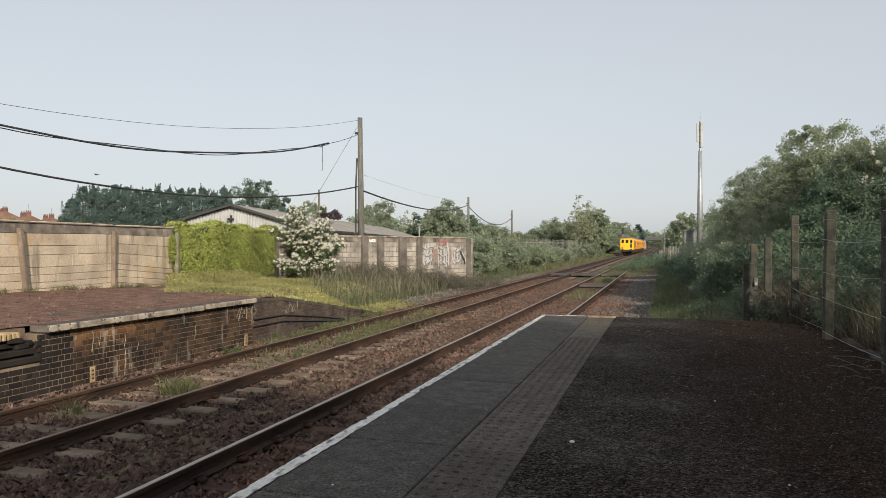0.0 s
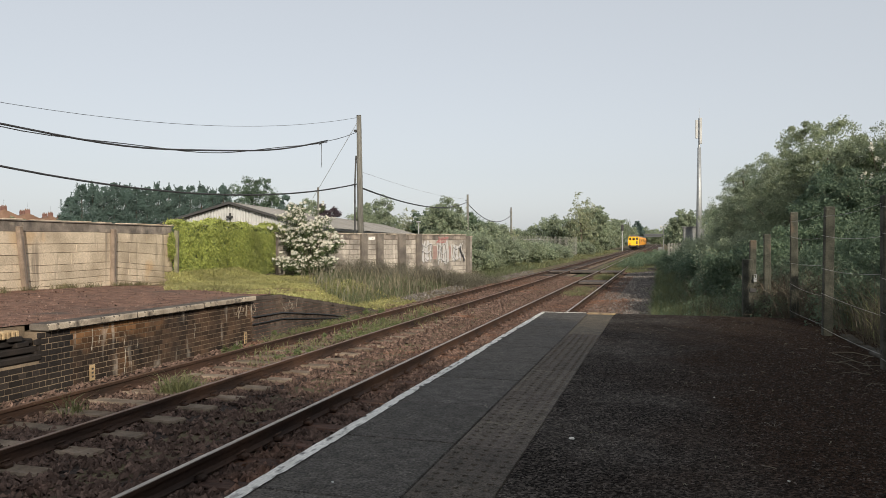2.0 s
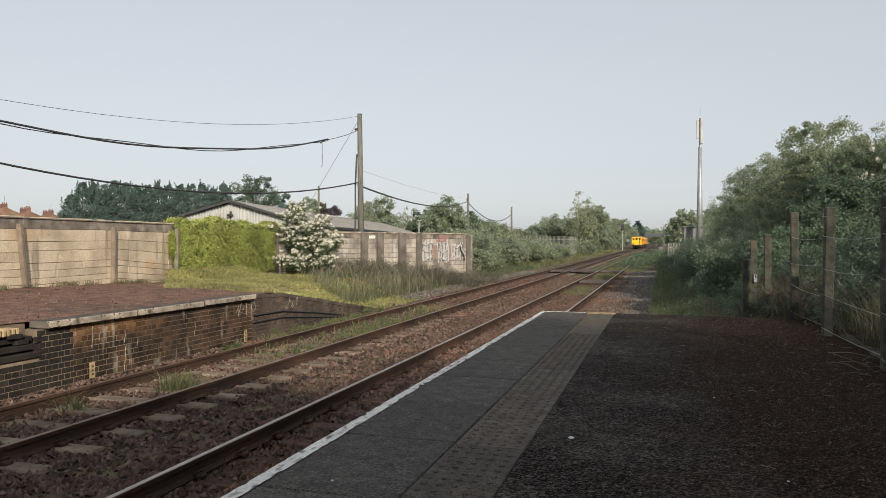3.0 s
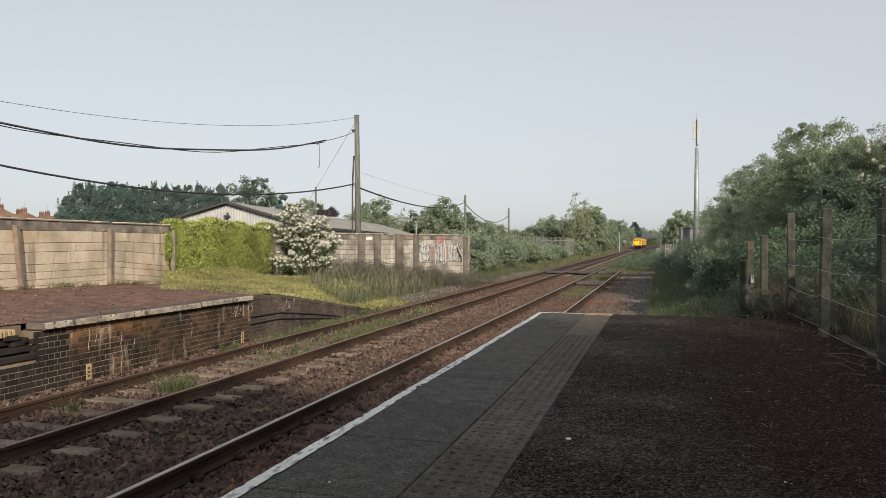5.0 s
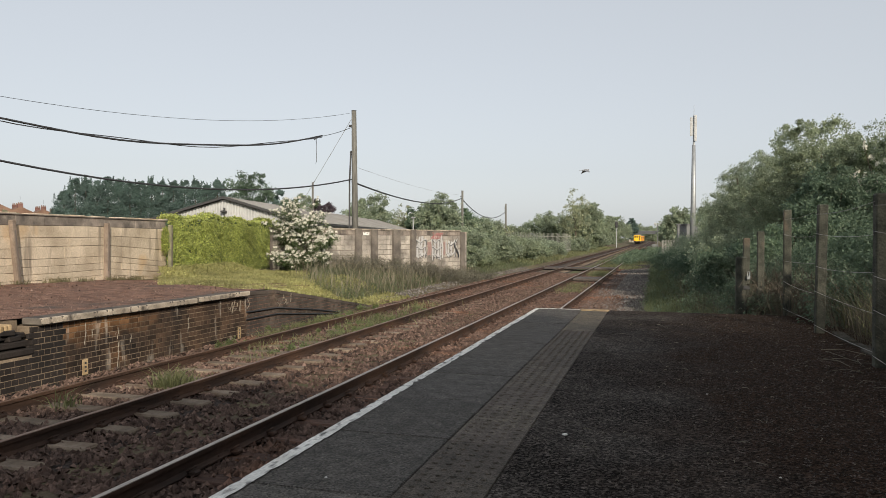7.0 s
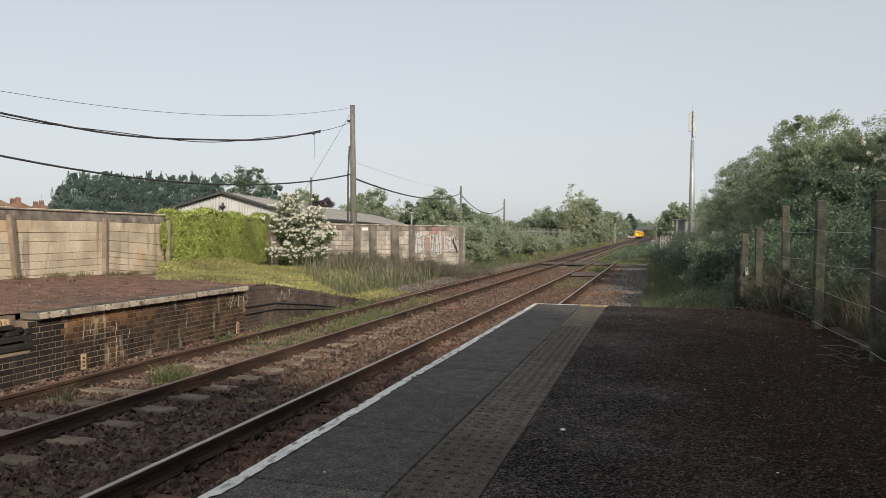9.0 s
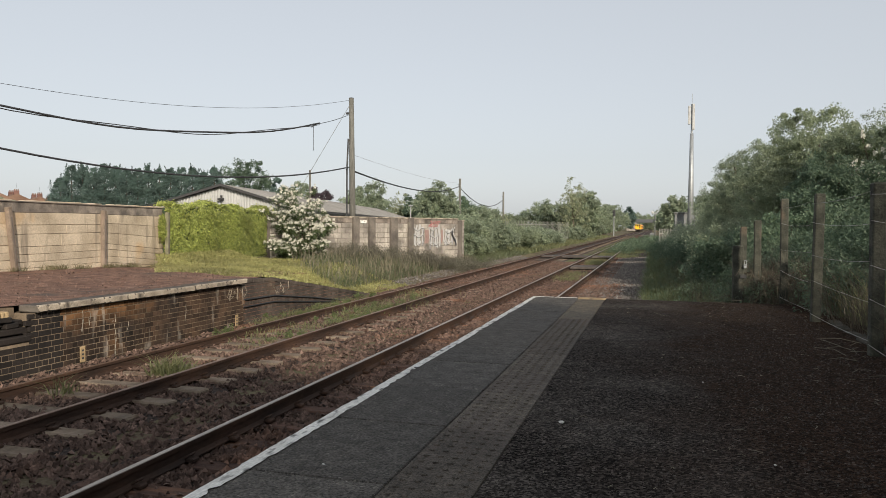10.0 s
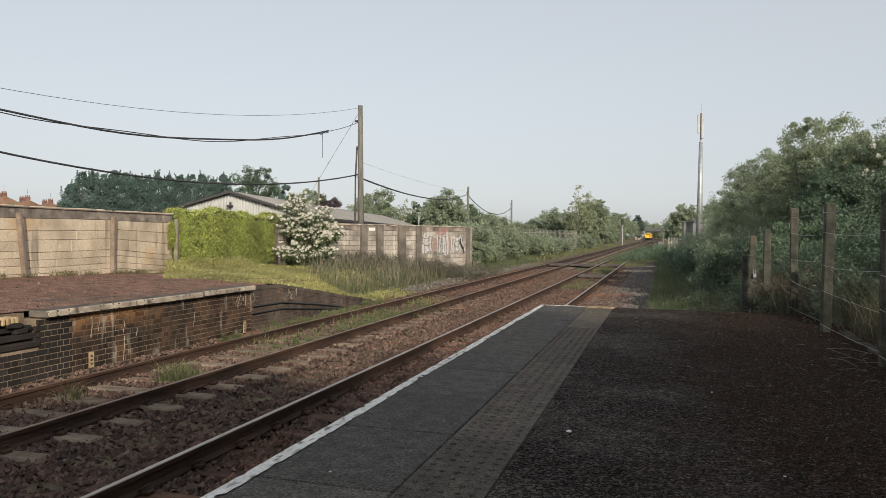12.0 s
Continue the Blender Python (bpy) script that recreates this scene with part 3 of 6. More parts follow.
def build_track(name, label, rails, centre, sleeper_mat, head_mat, spacing, offset, sleeper_label):
    t = thing(name, label, "railway track", (0, 0, 0))
    for x in rails:
        r = part("rail", prismed(rail_profile(x), "y", -12, 620), M_RAILSIDE, t, "rust-brown steel rail")
        part("railhead", boxed(x - 0.026, x + 0.026, -12, 620, RAIL_Z - 0.006, RAIL_Z + 0.003), head_mat, r, "worn running surface")
    rng = random.Random(len(name))
    bm = bmesh.new()
    box(bm, -1.26, 1.26, -0.12, 0.12, -0.15, 0.0, 0.02)
    me = mesh_of("sleeper", bm, sleeper_mat)
    rest = bmesh.new()
    clip = bmesh.new()
    for i in range(300):
        y = offset + i * spacing
        if y < 75:
            s = part("sleeper", me, sleeper_mat, t)
            s.matrix_basis = pose(centre + rng.uniform(-0.02, 0.02), y, (-1.042 if centre < -5 and y < 14 else -1.062 if y < 22 or centre > -5 else -1.085) + rng.uniform(-0.014, 0.004), 0, 0, rng.uniform(-0.8, 0.8))
        else:
            box(rest, centre - 1.26, centre + 1.26, y - 0.12, y + 0.12, -1.2, -1.055 if centre > -5 else -1.09)
        if y < 45:
            for x in rails:
                for d in (-1, 1):
                    box(clip, x + d * 0.10 - 0.045, x + d * 0.10 + 0.045, y - 0.05, y + 0.05, -1.06, -1.015, 0.012)
                    tube(clip, [(x + d * 0.06, y - 0.06, -1.01), (x + d * 0.10, y - 0.03, -0.985), (x + d * 0.10, y + 0.04, -0.985), (x + d * 0.06, y + 0.06, -1.01)], 0.011, 5)
    s = part("far_sleepers", rest, sleeper_mat, t, sleeper_label)
    s["kind"] = "stuff"
    c = part("rail_fixing", clip, M_RAILSIDE, t, "rusty spring rail clips")
    c["kind"] = "stuff"
    return t


build_ground()
build_ballast()
build_track("near_track", "railway track on dark brown timber sleepers", RAILS[:2], NEAR_C, M_WOOD_SLEEPER, M_RAILHEAD, 0.70, -8.3, "dark timber sleepers")
build_track("far_track", "railway track with rusty rails on pale concrete sleepers", RAILS[2:], FAR_C, M_CONC_SLEEPER, M_RAILDULL, 0.68, -8.1, "pale concrete sleepers")

# ---- near platform ----
EDGE, PAVE, STRIP = -1.78, -0.68, -1.06
P_END = 11.35


def build_near_platform():
    p = tagged(new("platform", mesh_of("platform", boxed(EDGE + 0.12, 2.3, -14, P_END - 0.02, -1.3, -0.03), M_BRICK_FAR)), "solid brick base of the railway platform", "platform", kind="structure")
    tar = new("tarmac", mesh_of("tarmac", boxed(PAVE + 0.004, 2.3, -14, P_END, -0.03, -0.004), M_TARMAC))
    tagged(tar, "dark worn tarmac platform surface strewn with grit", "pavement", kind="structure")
    pave = tagged(new("paving", mesh_of("paving", boxed(EDGE + 0.06, PAVE, -14, P_END - 0.03, -0.03, -0.012), M_MORTAR)), "grey paving slabs along the platform edge with a white line", "pavement", kind="structure")
    # edge slabs, each about 0.9 m long, and the tactile slabs behind them
    g = 0.004
    edge = [mesh_of("slab", boxed(EDGE, STRIP - g, 0, 0.93 - g * 2, -0.075, 0.0, 0.006), M_SLAB) for _ in range(1)][0]
    y, k = -5.5, 0
    rng = random.Random(3)
    while y < P_END - 0.1:
        s = part("slab", edge, M_SLAB, pave)
        s.matrix_basis = pose(0, min(y, P_END - 0.94), rng.uniform(-0.0015, 0.001))
        y += 0.93
    bm = bmesh.new()
    box(bm, STRIP + g, PAVE, 0, 1.23 - g, -0.06, 0.0, 0.004)
    for i in range(5):
        for j in range(14):
            cx, cy = STRIP + 0.05 + i * 0.07, 0.05 + j * 0.0865
            if cx > PAVE - 0.02:
                continue
            vs = [bm.verts.new((cx + r * math.cos(a), cy + r * math.sin(a), h)) for r, h in ((0.018, -0.001), (0.012, 0.006)) for a in [q * math.pi / 3 for q in range(6)]]
            for q in range(6):
                bm.faces.new((vs[q], vs[(q + 1) % 6], vs[6 + (q + 1) % 6], vs[6 + q]))
            bm.faces.new(vs[6:])
    me = mesh_of("tactile_slab", bm, M_TACTILE)
    # plain buff slabs for the platform end, the sunlight there put into their tone
    flat = mesh_of("buff_slab", boxed(STRIP + g, PAVE, 0, 1.23 - g, -0.06, 0.0, 0.004), M_BUFF)
    y = 4.99 - 9 * 1.23
    while y < P_END - 0.6:
        if y > 8.2:
            s = part("buff_slab", flat, M_BUFF, pave, "plain worn buff slab, its tone lightened as if in sun")
        else:
            s = part("tactile_slab", me, M_TACTILE, pave, "buff slab with rows of raised blisters")
        s.matrix_basis = pose(0, min(y, P_END - 1.24), rng.uniform(-0.002, 0.002))
        y += 1.23
    # painted line, with worn and ragged edges
    bm = bmesh.new()
    ys = np.arange(-5.5, P_END - 0.02, 0.011)
    r2 = np.random.default_rng(8)
    knots = np.arange(-5.6, P_END + 0.2, 0.045)
    lo = EDGE + 0.007 + np.interp(ys, knots, 0.004 * r2.random(len(knots)) + 0.03 * r2.random(len(knots)) ** 16)
    hi = EDGE + 0.077 + 0.004 * np.sin(ys * 2.1) + np.interp(ys, knots, 0.006 * r2.random(len(knots)) - 0.04 * r2.random(len(knots)) ** 12)
    a = [bm.verts.new((x, yy, 0.0045)) for x, yy in zip(lo, ys)]
    b = [bm.verts.new((x, yy, 0.0045)) for x, yy in zip(hi, ys)]
    for i in range(len(ys) - 1):
        bm.faces.new((a[i], b[i], b[i + 1], a[i + 1]))
    part("white_line", bm, M_WHITE, pave, "worn white painted edge line")
    part("end_line", boxed(EDGE + 0.05, PAVE - 0.42, P_END - 0.07, P_END - 0.03, 0.0, 0.0045), M_WHITE, pave, "thin white line across the platform end")
    part("end_kerb", boxed(PAVE - 0.40, PAVE + 0.02, P_END - 0.16, P_END, -0.05, 0.008, 0.01), M_EDGE, pave, "pale yellowed kerb slab")
    # grit on the tarmac
    n = 30000
    x, yy = PAVE + 0.05 + 2.4 * r2.random(n), 1.5 + 9.7 * r2.random(n)
    s = 0.003 + 0.006 * r2.random(n) ** 2
    base = np.array([[1, 0, 0], [0, 1, 0], [-1, 0, 0], [0, -1, 0], [0, 0, 1.0]])
    v = (base[None] * s[:, None, None] * (0.6 + 0.8 * r2.random((n, 5, 1))) + np.stack([x, yy, np.full(n, -0.003)], 1)[:, None]).reshape(-1, 3)
    o = np.arange(n)[:, None] * 5
    f = np.concatenate([o + np.array(k) for k in ((0, 1, 4, 3), (1, 2, 3, 4))])
    litter = []
    for k in range(260):
        lx = 2.1 - 2.6 * r2.random() ** 1.5
        ly, a, c = 2.2 + 9.0 * r2.random(), 6.3 * r2.random(), 0.008 + 0.028 * r2.random() ** 2
        litter.append(((lx, ly), a, c, 0.0012 + 0.0010 * r2.random()))
    bm = bmesh.new()
    for (lx, ly), a, c, w in litter:
        dx, dy = c * math.cos(a), c * math.sin(a)
        tube(bm, [(lx - dx, ly - dy, 0.001), (lx + 0.3 * dy, ly - 0.3 * dx, 0.006), (lx + dx, ly + dy, 0.001)], w, 3)
    for k in range(16):
        # longer twigs gathered toward the fence
        lx, ly, a, c = 1.45 + 0.5 * r2.random(), 5.0 + 3.0 * r2.random(), 6.3 * r2.random(), 0.10 + 0.16 * r2.random()
        dx, dy = c * math.cos(a), c * math.sin(a)
        tube(bm, [(lx - dx, ly - dy, 0.002), (lx + 0.2 * dy, ly - 0.2 * dx, 0.02), (lx + dx, ly + dy, 0.004)], 0.0022, 4)
    lt = part("litter", bm, M_STRAW, tar, "scattered straw and dry twigs")
    lt["kind"] = "stuff"
    for k, (lx, ly, c) in enumerate(((-0.47, 4.05, 0.016), (0.35, 5.4, 0.008), (-1.42, 3.02, 0.007), (0.55, 3.6, 0.007))):
        sc = thing("paper_scrap", "small crumpled white scrap of litter", "litter", (lx, ly, 0.0), 40 * k, group="scraps of litter")
        bm = bmesh.new()
        bmesh.ops.create_icosphere(bm, subdivisions=2, radius=c)
        for vert in bm.verts:
            vert.co *= 0.7 + 0.5 * r2.random()
            vert.co.z = max(0.0, vert.co.z * 0.5 + 0.2 * c)
        part("paper", bm, M_WHITE, sc)
    gr = part("grit", fast_mesh("grit", v, f, M_GRIT), M_GRIT, tar, "pale grit")
    gr["kind"] = "stuff"


build_near_platform()

# ---- far platform ----
FX, F_TOP, F_END = -8.27, -0.05, 13.75


def brick_wall(parent, x, y0, y1, z0, z1, near0, near1, slope=None, single=M_BRICK, joined=M_BRICK_FAR):
    """Bricks along y on the face at x, English bond; those between near0 and near1 single, the rest joined."""
    rng = random.Random(11)
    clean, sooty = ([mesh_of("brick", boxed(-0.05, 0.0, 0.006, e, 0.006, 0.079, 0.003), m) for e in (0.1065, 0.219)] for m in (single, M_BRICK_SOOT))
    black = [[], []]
    sound = [[], []]
    cube = [(0, 1, 3, 2), (4, 6, 7, 5), (0, 4, 5, 1), (2, 3, 7, 6), (0, 2, 6, 4), (1, 5, 7, 3)]
    rows = int((z1 - z0) / 0.085)
    count = 0
    for k in range(rows):
        z = z1 - (k + 1) * 0.085
        step = 0.225 if k % 2 else 0.1125
        y = y0 - (0.056 if k % 2 else 0.0)
        while y < y1:
            if slope and z + 0.085 > slope(y + step / 2):
                y += step
                continue
            d = rng.uniform(-0.002, 0.002)
            if near0 < y < near1 and count < 300 and z > z0 + 0.1:
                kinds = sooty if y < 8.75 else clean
                b = part("brick", kinds[k % 2], single, parent)
                b.matrix_basis = pose(x + d, y, z)
                count += 1
            else:
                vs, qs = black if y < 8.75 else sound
                o = len(vs)
                for cx in (x - 0.05 + d, x + d):
                    for cy in (y + 0.006, y + step - 0.006):
                        for cz in (z + 0.006, z + 0.079):
                            vs.append((cx, cy, cz))
                qs += [tuple(o + i for i in f) for f in cube]
            y += step
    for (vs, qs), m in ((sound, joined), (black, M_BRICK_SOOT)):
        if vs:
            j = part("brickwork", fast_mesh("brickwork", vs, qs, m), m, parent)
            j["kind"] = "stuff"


def far_body():
    bm = boxed(-19.0, FX - 0.057, 8.25, F_END, -1.5, F_TOP - 0.12)
    box(bm, -19.0, FX - 0.357, -12, 8.25, -1.5, F_TOP - 0.03)
    box(bm, -9.0, FX - 0.057, -12, 8.246, -1.5, F_TOP - 0.50)
    return bm


def nosing():
    """Chipped strip along a coping stone's front edge."""
    rng = random.Random(14)
    bm = bmesh.new()
    ys = [0.012 + 1.8 * i / 60 for i in range(61)]
    rings = []
    for y in ys:
        chip = 0.018 * (rng.random() < 0.12)
        rings.append([bm.verts.new(p) for p in ((0.03, y, -0.088 + chip), (0.056, y, -0.085 + chip), (0.057 - chip * 0.3, y, -0.016 - chip), (0.042 - chip, y, 0.002), (0.012 - 0.02 * rng.random(), y, 0.002))])
    for p, q in zip(rings, rings[1:]):
        for i in range(4):
            bm.faces.new((p[i], p[i + 1], q[i + 1], q[i]))
    bm.normal_update()
    return bm


def lime_run(rng, wide, length):
    """A ragged run of lime down the wall, made of a few thin tongues."""
    bm = bmesh.new()
    for k in range(max(1, int(wide / 0.03))):
        y0 = rng.uniform(-wide / 2, wide / 2)
        top, w = rng.uniform(0, 0.5) * length * (k > 0), rng.uniform(0.004, 0.011)
        end = length * (1 if k == 0 else rng.uniform(0.45, 0.9))
        n = 14
        row = []
        for i in range(n + 1):
            s = i / n
            c = y0 + 0.012 * math.sin(s * 5 + k) + rng.uniform(-0.003, 0.003)
            h = w * (0.35 + rng.random()) * (0.25 if i in (0, n) else 1)
            row.append([bm.verts.new((d, c + e, -top - (end - top) * s)) for d, e in ((0, -h), (0.004, 0), (0, h))])
        for p, q in zip(row, row[1:]):
            for i in (0, 1):
                bm.faces.new((p[i], p[i + 1], q[i + 1], q[i]))
    bm.normal_update()
    return bm


def build_far_platform():
    base = tagged(new("far_platform", mesh_of("far_platform", far_body(), M_MORTAR)), "soot-stained brick face of the disused platform opposite", "platform", kind="structure")
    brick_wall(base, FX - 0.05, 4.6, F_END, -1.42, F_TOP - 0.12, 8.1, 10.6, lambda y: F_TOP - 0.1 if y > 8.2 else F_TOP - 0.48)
    # sloping end of the platform
    ramp = bmesh.new()
    prism(ramp, [(F_END, -1.5), (F_END, -0.115), (15.6, -0.165), (21.6, -1.05), (21.6, -1.5)], "x", -9.9, FX - 0.367)
    rp = tagged(new("platform_ramp", mesh_of("platform_ramp", ramp, M_CINDER)), "dark brick wall of the ramp at the platform end", "platform", kind="structure")
    brick_wall(rp, FX - 0.36, F_END, 21.6, -1.42, -0.10, 13.7, 15.2, lambda y: -0.135 if y < 15.6 else -0.135 - 0.885 * (y - 15.6) / 6.0, M_BRICK_DUST, M_BRICK_DUST)
    # bricks on edge along the sloping top
    y = F_END + 0.02
    r7 = random.Random(15)
    cap = mesh_of("capping_brick", boxed(-0.22, 0.012, 0.004, 0.221, -0.085, 0.0, 0.008), M_BRICK_DUST)
    while y < 21.4:
        q = part("capping_brick", cap, M_BRICK_DUST, rp)
        tilt = -8.4 if y > 15.55 else -1.0
        q.matrix_basis = pose(FX - 0.36 + r7.uniform(-0.006, 0.006), y, (-0.10 - 0.027 * (y - F_END) if y < 15.6 else -0.15 - 0.1475 * (y - 15.6)) + r7.uniform(-0.004, 0.004), tilt, 0, 0)
        y += 0.225
    for h in (0.0, 0.16):
        part("cable", tubed([(FX - 0.33, 13.9, -0.55 - h), (FX - 0.335, 15.6, -0.575 - h * 0.9), (FX - 0.335, 17.6, -0.80 - h * 0.7), (FX - 0.33, 19.5, -1.06 - h * 0.2)], 0.018, 6), M_CABLE, rp, "black cable clipped along the wall")
    # coping stones
    rng = random.Random(4)
    me = mesh_of("coping_stone", boxed(-0.30, 0.05, 0.008, 1.82, -0.10, 0.0, 0.015), M_COPETOP)
    nose = mesh_of("nosing", nosing(), M_COPE)
    y = F_END - 1.83 * 3
    while y < F_END - 0.2:
        s = part("coping_stone", me, M_COPETOP, base, "weathered grey coping stone")
        part("nosing", nose, M_COPE, s, "pale chipped front edge")
        s.matrix_basis = pose(FX + rng.uniform(-0.012, 0.012), y, F_TOP + rng.uniform(-0.008, 0.008), 0, 0, rng.uniform(-0.2, 0.2))
        y += 1.83
    # where the coping is missing: brick-on-edge stub
    for i in range(11):
        q = part("edge_brick", boxed(-0.24, 0, 0.006, 0.062, -0.10, 0.0, 0.012), M_EDGE, base, "pale yellow brick on edge")
        q.matrix_basis = pose(FX - 0.11 + rng.uniform(-0.012, 0.012), 7.12 + i * 0.076, F_TOP - 0.055)
    part("edge_bed", boxed(FX - 0.36, FX - 0.16, 4.6, 8.2, F_TOP - 0.27, F_TOP - 0.197, 0.012), M_BRICK_SOOT, base, "dark bedding course")
    for i, h in enumerate((0.30, 0.41)):
        part("footing_course", boxed(FX - 0.36, FX - 0.10 + 0.07 * i, 4.6, 8.22, F_TOP - h - 0.085, F_TOP - h, 0.012), M_BRICK_SOOT, base, "broken dark brick course")
    part("broken_ledge", boxed(FX - 0.36, FX - 0.05, 4.6, 8.22, F_TOP - 0.508, F_TOP - 0.494, 0.004), M_BRICK_SOOT, base, "sooty ledge below the missing coping")
    for i in range(9):
        q = part("loose_brick", boxed(-0.10, 0.0, 0.0, 0.21, 0.0, 0.07, 0.010), M_BRICK_SOOT, base, "loose blackened brick")
        q.matrix_basis = pose(FX - 0.10 - 0.05 * rng.random(), 6.9 + 0.14 * i, F_TOP - 0.20 - 0.095 * (i % 3), rng.uniform(-4, 4), rng.uniform(-3, 3), rng.uniform(-12, 12))
    r5 = random.Random(21)
    for y0, z0, wx, host in ((15.6, -0.42, FX - 0.352, rp), (13.15, -0.36, FX - 0.042, base)):
        for i in range(6):
            pts = [(wx, y0 + i * 0.13 + r5.uniform(-0.08, 0.10), z0 + r5.uniform(-0.14, 0.16)) for _ in range(4)]
            part("chalk_stroke", tubed(pts, 0.0055, 4), M_COPE, host, "pale scrawled paint stroke")
    r6 = random.Random(31)
    for y, z, w, h in [(9.36, -0.25, 0.03, 0.22), (9.18, -0.22, 0.03, 0.34), (9.89, -0.60, 0.03, 0.44), (9.87, -0.36, 0.06, 0.2), (10.2, -0.51, 0.025, 0.15), (11.75, -0.4, 0.04, 0.3)]:
        q = part("lime_run", lime_run(r6, w, h), M_LIME, base, "whitish run of lime")
        q.matrix_basis = pose(FX - 0.0475, y, z)
    # marker plates for the signalling, plain
    for y, z in ((9.18, -0.89), (13.48, -0.90)):
        pl = thing("track_marker", "small pale yellow marker plate on the platform wall", "marker", (FX - 0.045, y, z), group="wall markers")
        part("plate", boxed(0, 0.012, -0.055, 0.055, -0.12, 0.12, 0.004), M_EDGE, pl)
        for k in (-0.06, 0.0, 0.06):
            part("bar", boxed(0.0125, 0.0145, -0.02, 0.02, k - 0.014, k + 0.014), M_DARK, pl, "dark unreadable mark")
    # cinder surface behind the coping, rising and falling a little
    xs, ys = np.linspace(-19, FX - 0.26, 30), np.sort(np.concatenate([np.linspace(-12, 24, 50), [13.70, 13.74]]))
    gx, gy = np.meshgrid(xs, ys)
    gx = np.where(gy > 13.72, np.minimum(gx, FX - 0.43), gx)
    gx = np.where(gy < 8.0, np.minimum(gx, FX - 0.37), gx)
    gz = F_TOP - 0.012 + 0.03 * np.sin(gx * 2.1) * np.sin(gy * 1.3) * smooth_step(-gx, 8.6, 9.6)
    gz -= 0.30 * smooth_step(gy, 13, 24)
    gz -= 0.75 * smooth_step(gy, 14.6, 20.5) * smooth_step(gx, -11.5, -9.0)
    slope = np.where(gy < 15.6, -0.115, -0.125 - 0.1475 * (gy - 15.6))
    gz = np.where((gy > 13.72) & (gx > -9.95), np.minimum(np.maximum(slope, -1.06), F_TOP - 0.012), gz)
    v = np.stack([gx, gy, gz], -1).reshape(-1, 3)
    i = (np.arange(51)[:, None] * 30 + np.arange(29)).ravel()
    ob = new("cinder_surface", fast_mesh("cinder_surface", v, np.stack([i, i + 1, i + 31, i + 30], 1), M_CINDER))
    r3 = np.random.default_rng(17)
    n = 7000
    y = 5 + 13 * r3.random(n)
    x = FX - 0.3 - 7.5 * r3.random(n)
    s = 0.008 + 0.022 * r3.random(n) ** 3
    corner = np.array([[1, 0, 0], [0, 1, 0], [-1, 0, 0], [0, -1, 0], [0, 0, 1.0]])
    z = F_TOP - 0.014 + 0.03 * np.sin(x * 2.1) * np.sin(y * 1.3) * smooth_step(-x, 8.6, 9.6) - 0.30 * smooth_step(y, 13, 24)
    v = (corner[None] * s[:, None, None] * (0.6 + 0.8 * r3.random((n, 5, 1))) + np.stack([x, y, z], 1)[:, None]).reshape(-1, 3)
    o = np.arange(n)[:, None] * 5
    f = np.concatenate([o + np.array(k) for k in ((0, 1, 4, 3), (1, 2, 3, 4))])
    part("cinders", fast_mesh("cinders", v, f, M_STONE), M_STONE, ob)["kind"] = "stuff"
    tagged(ob, "reddish-brown cinder top of the disused platform", "ground", kind="structure")


build_far_platform()


# ---- concrete panel wall ----
def along(a, b, s):
    return (a[0] + (b[0] - a[0]) * s, a[1] + (b[1] - a[1]) * s)


W_A, W_B = (-14.2, 6.9), (-17.15, 30.6)
W_TOP = 1.69


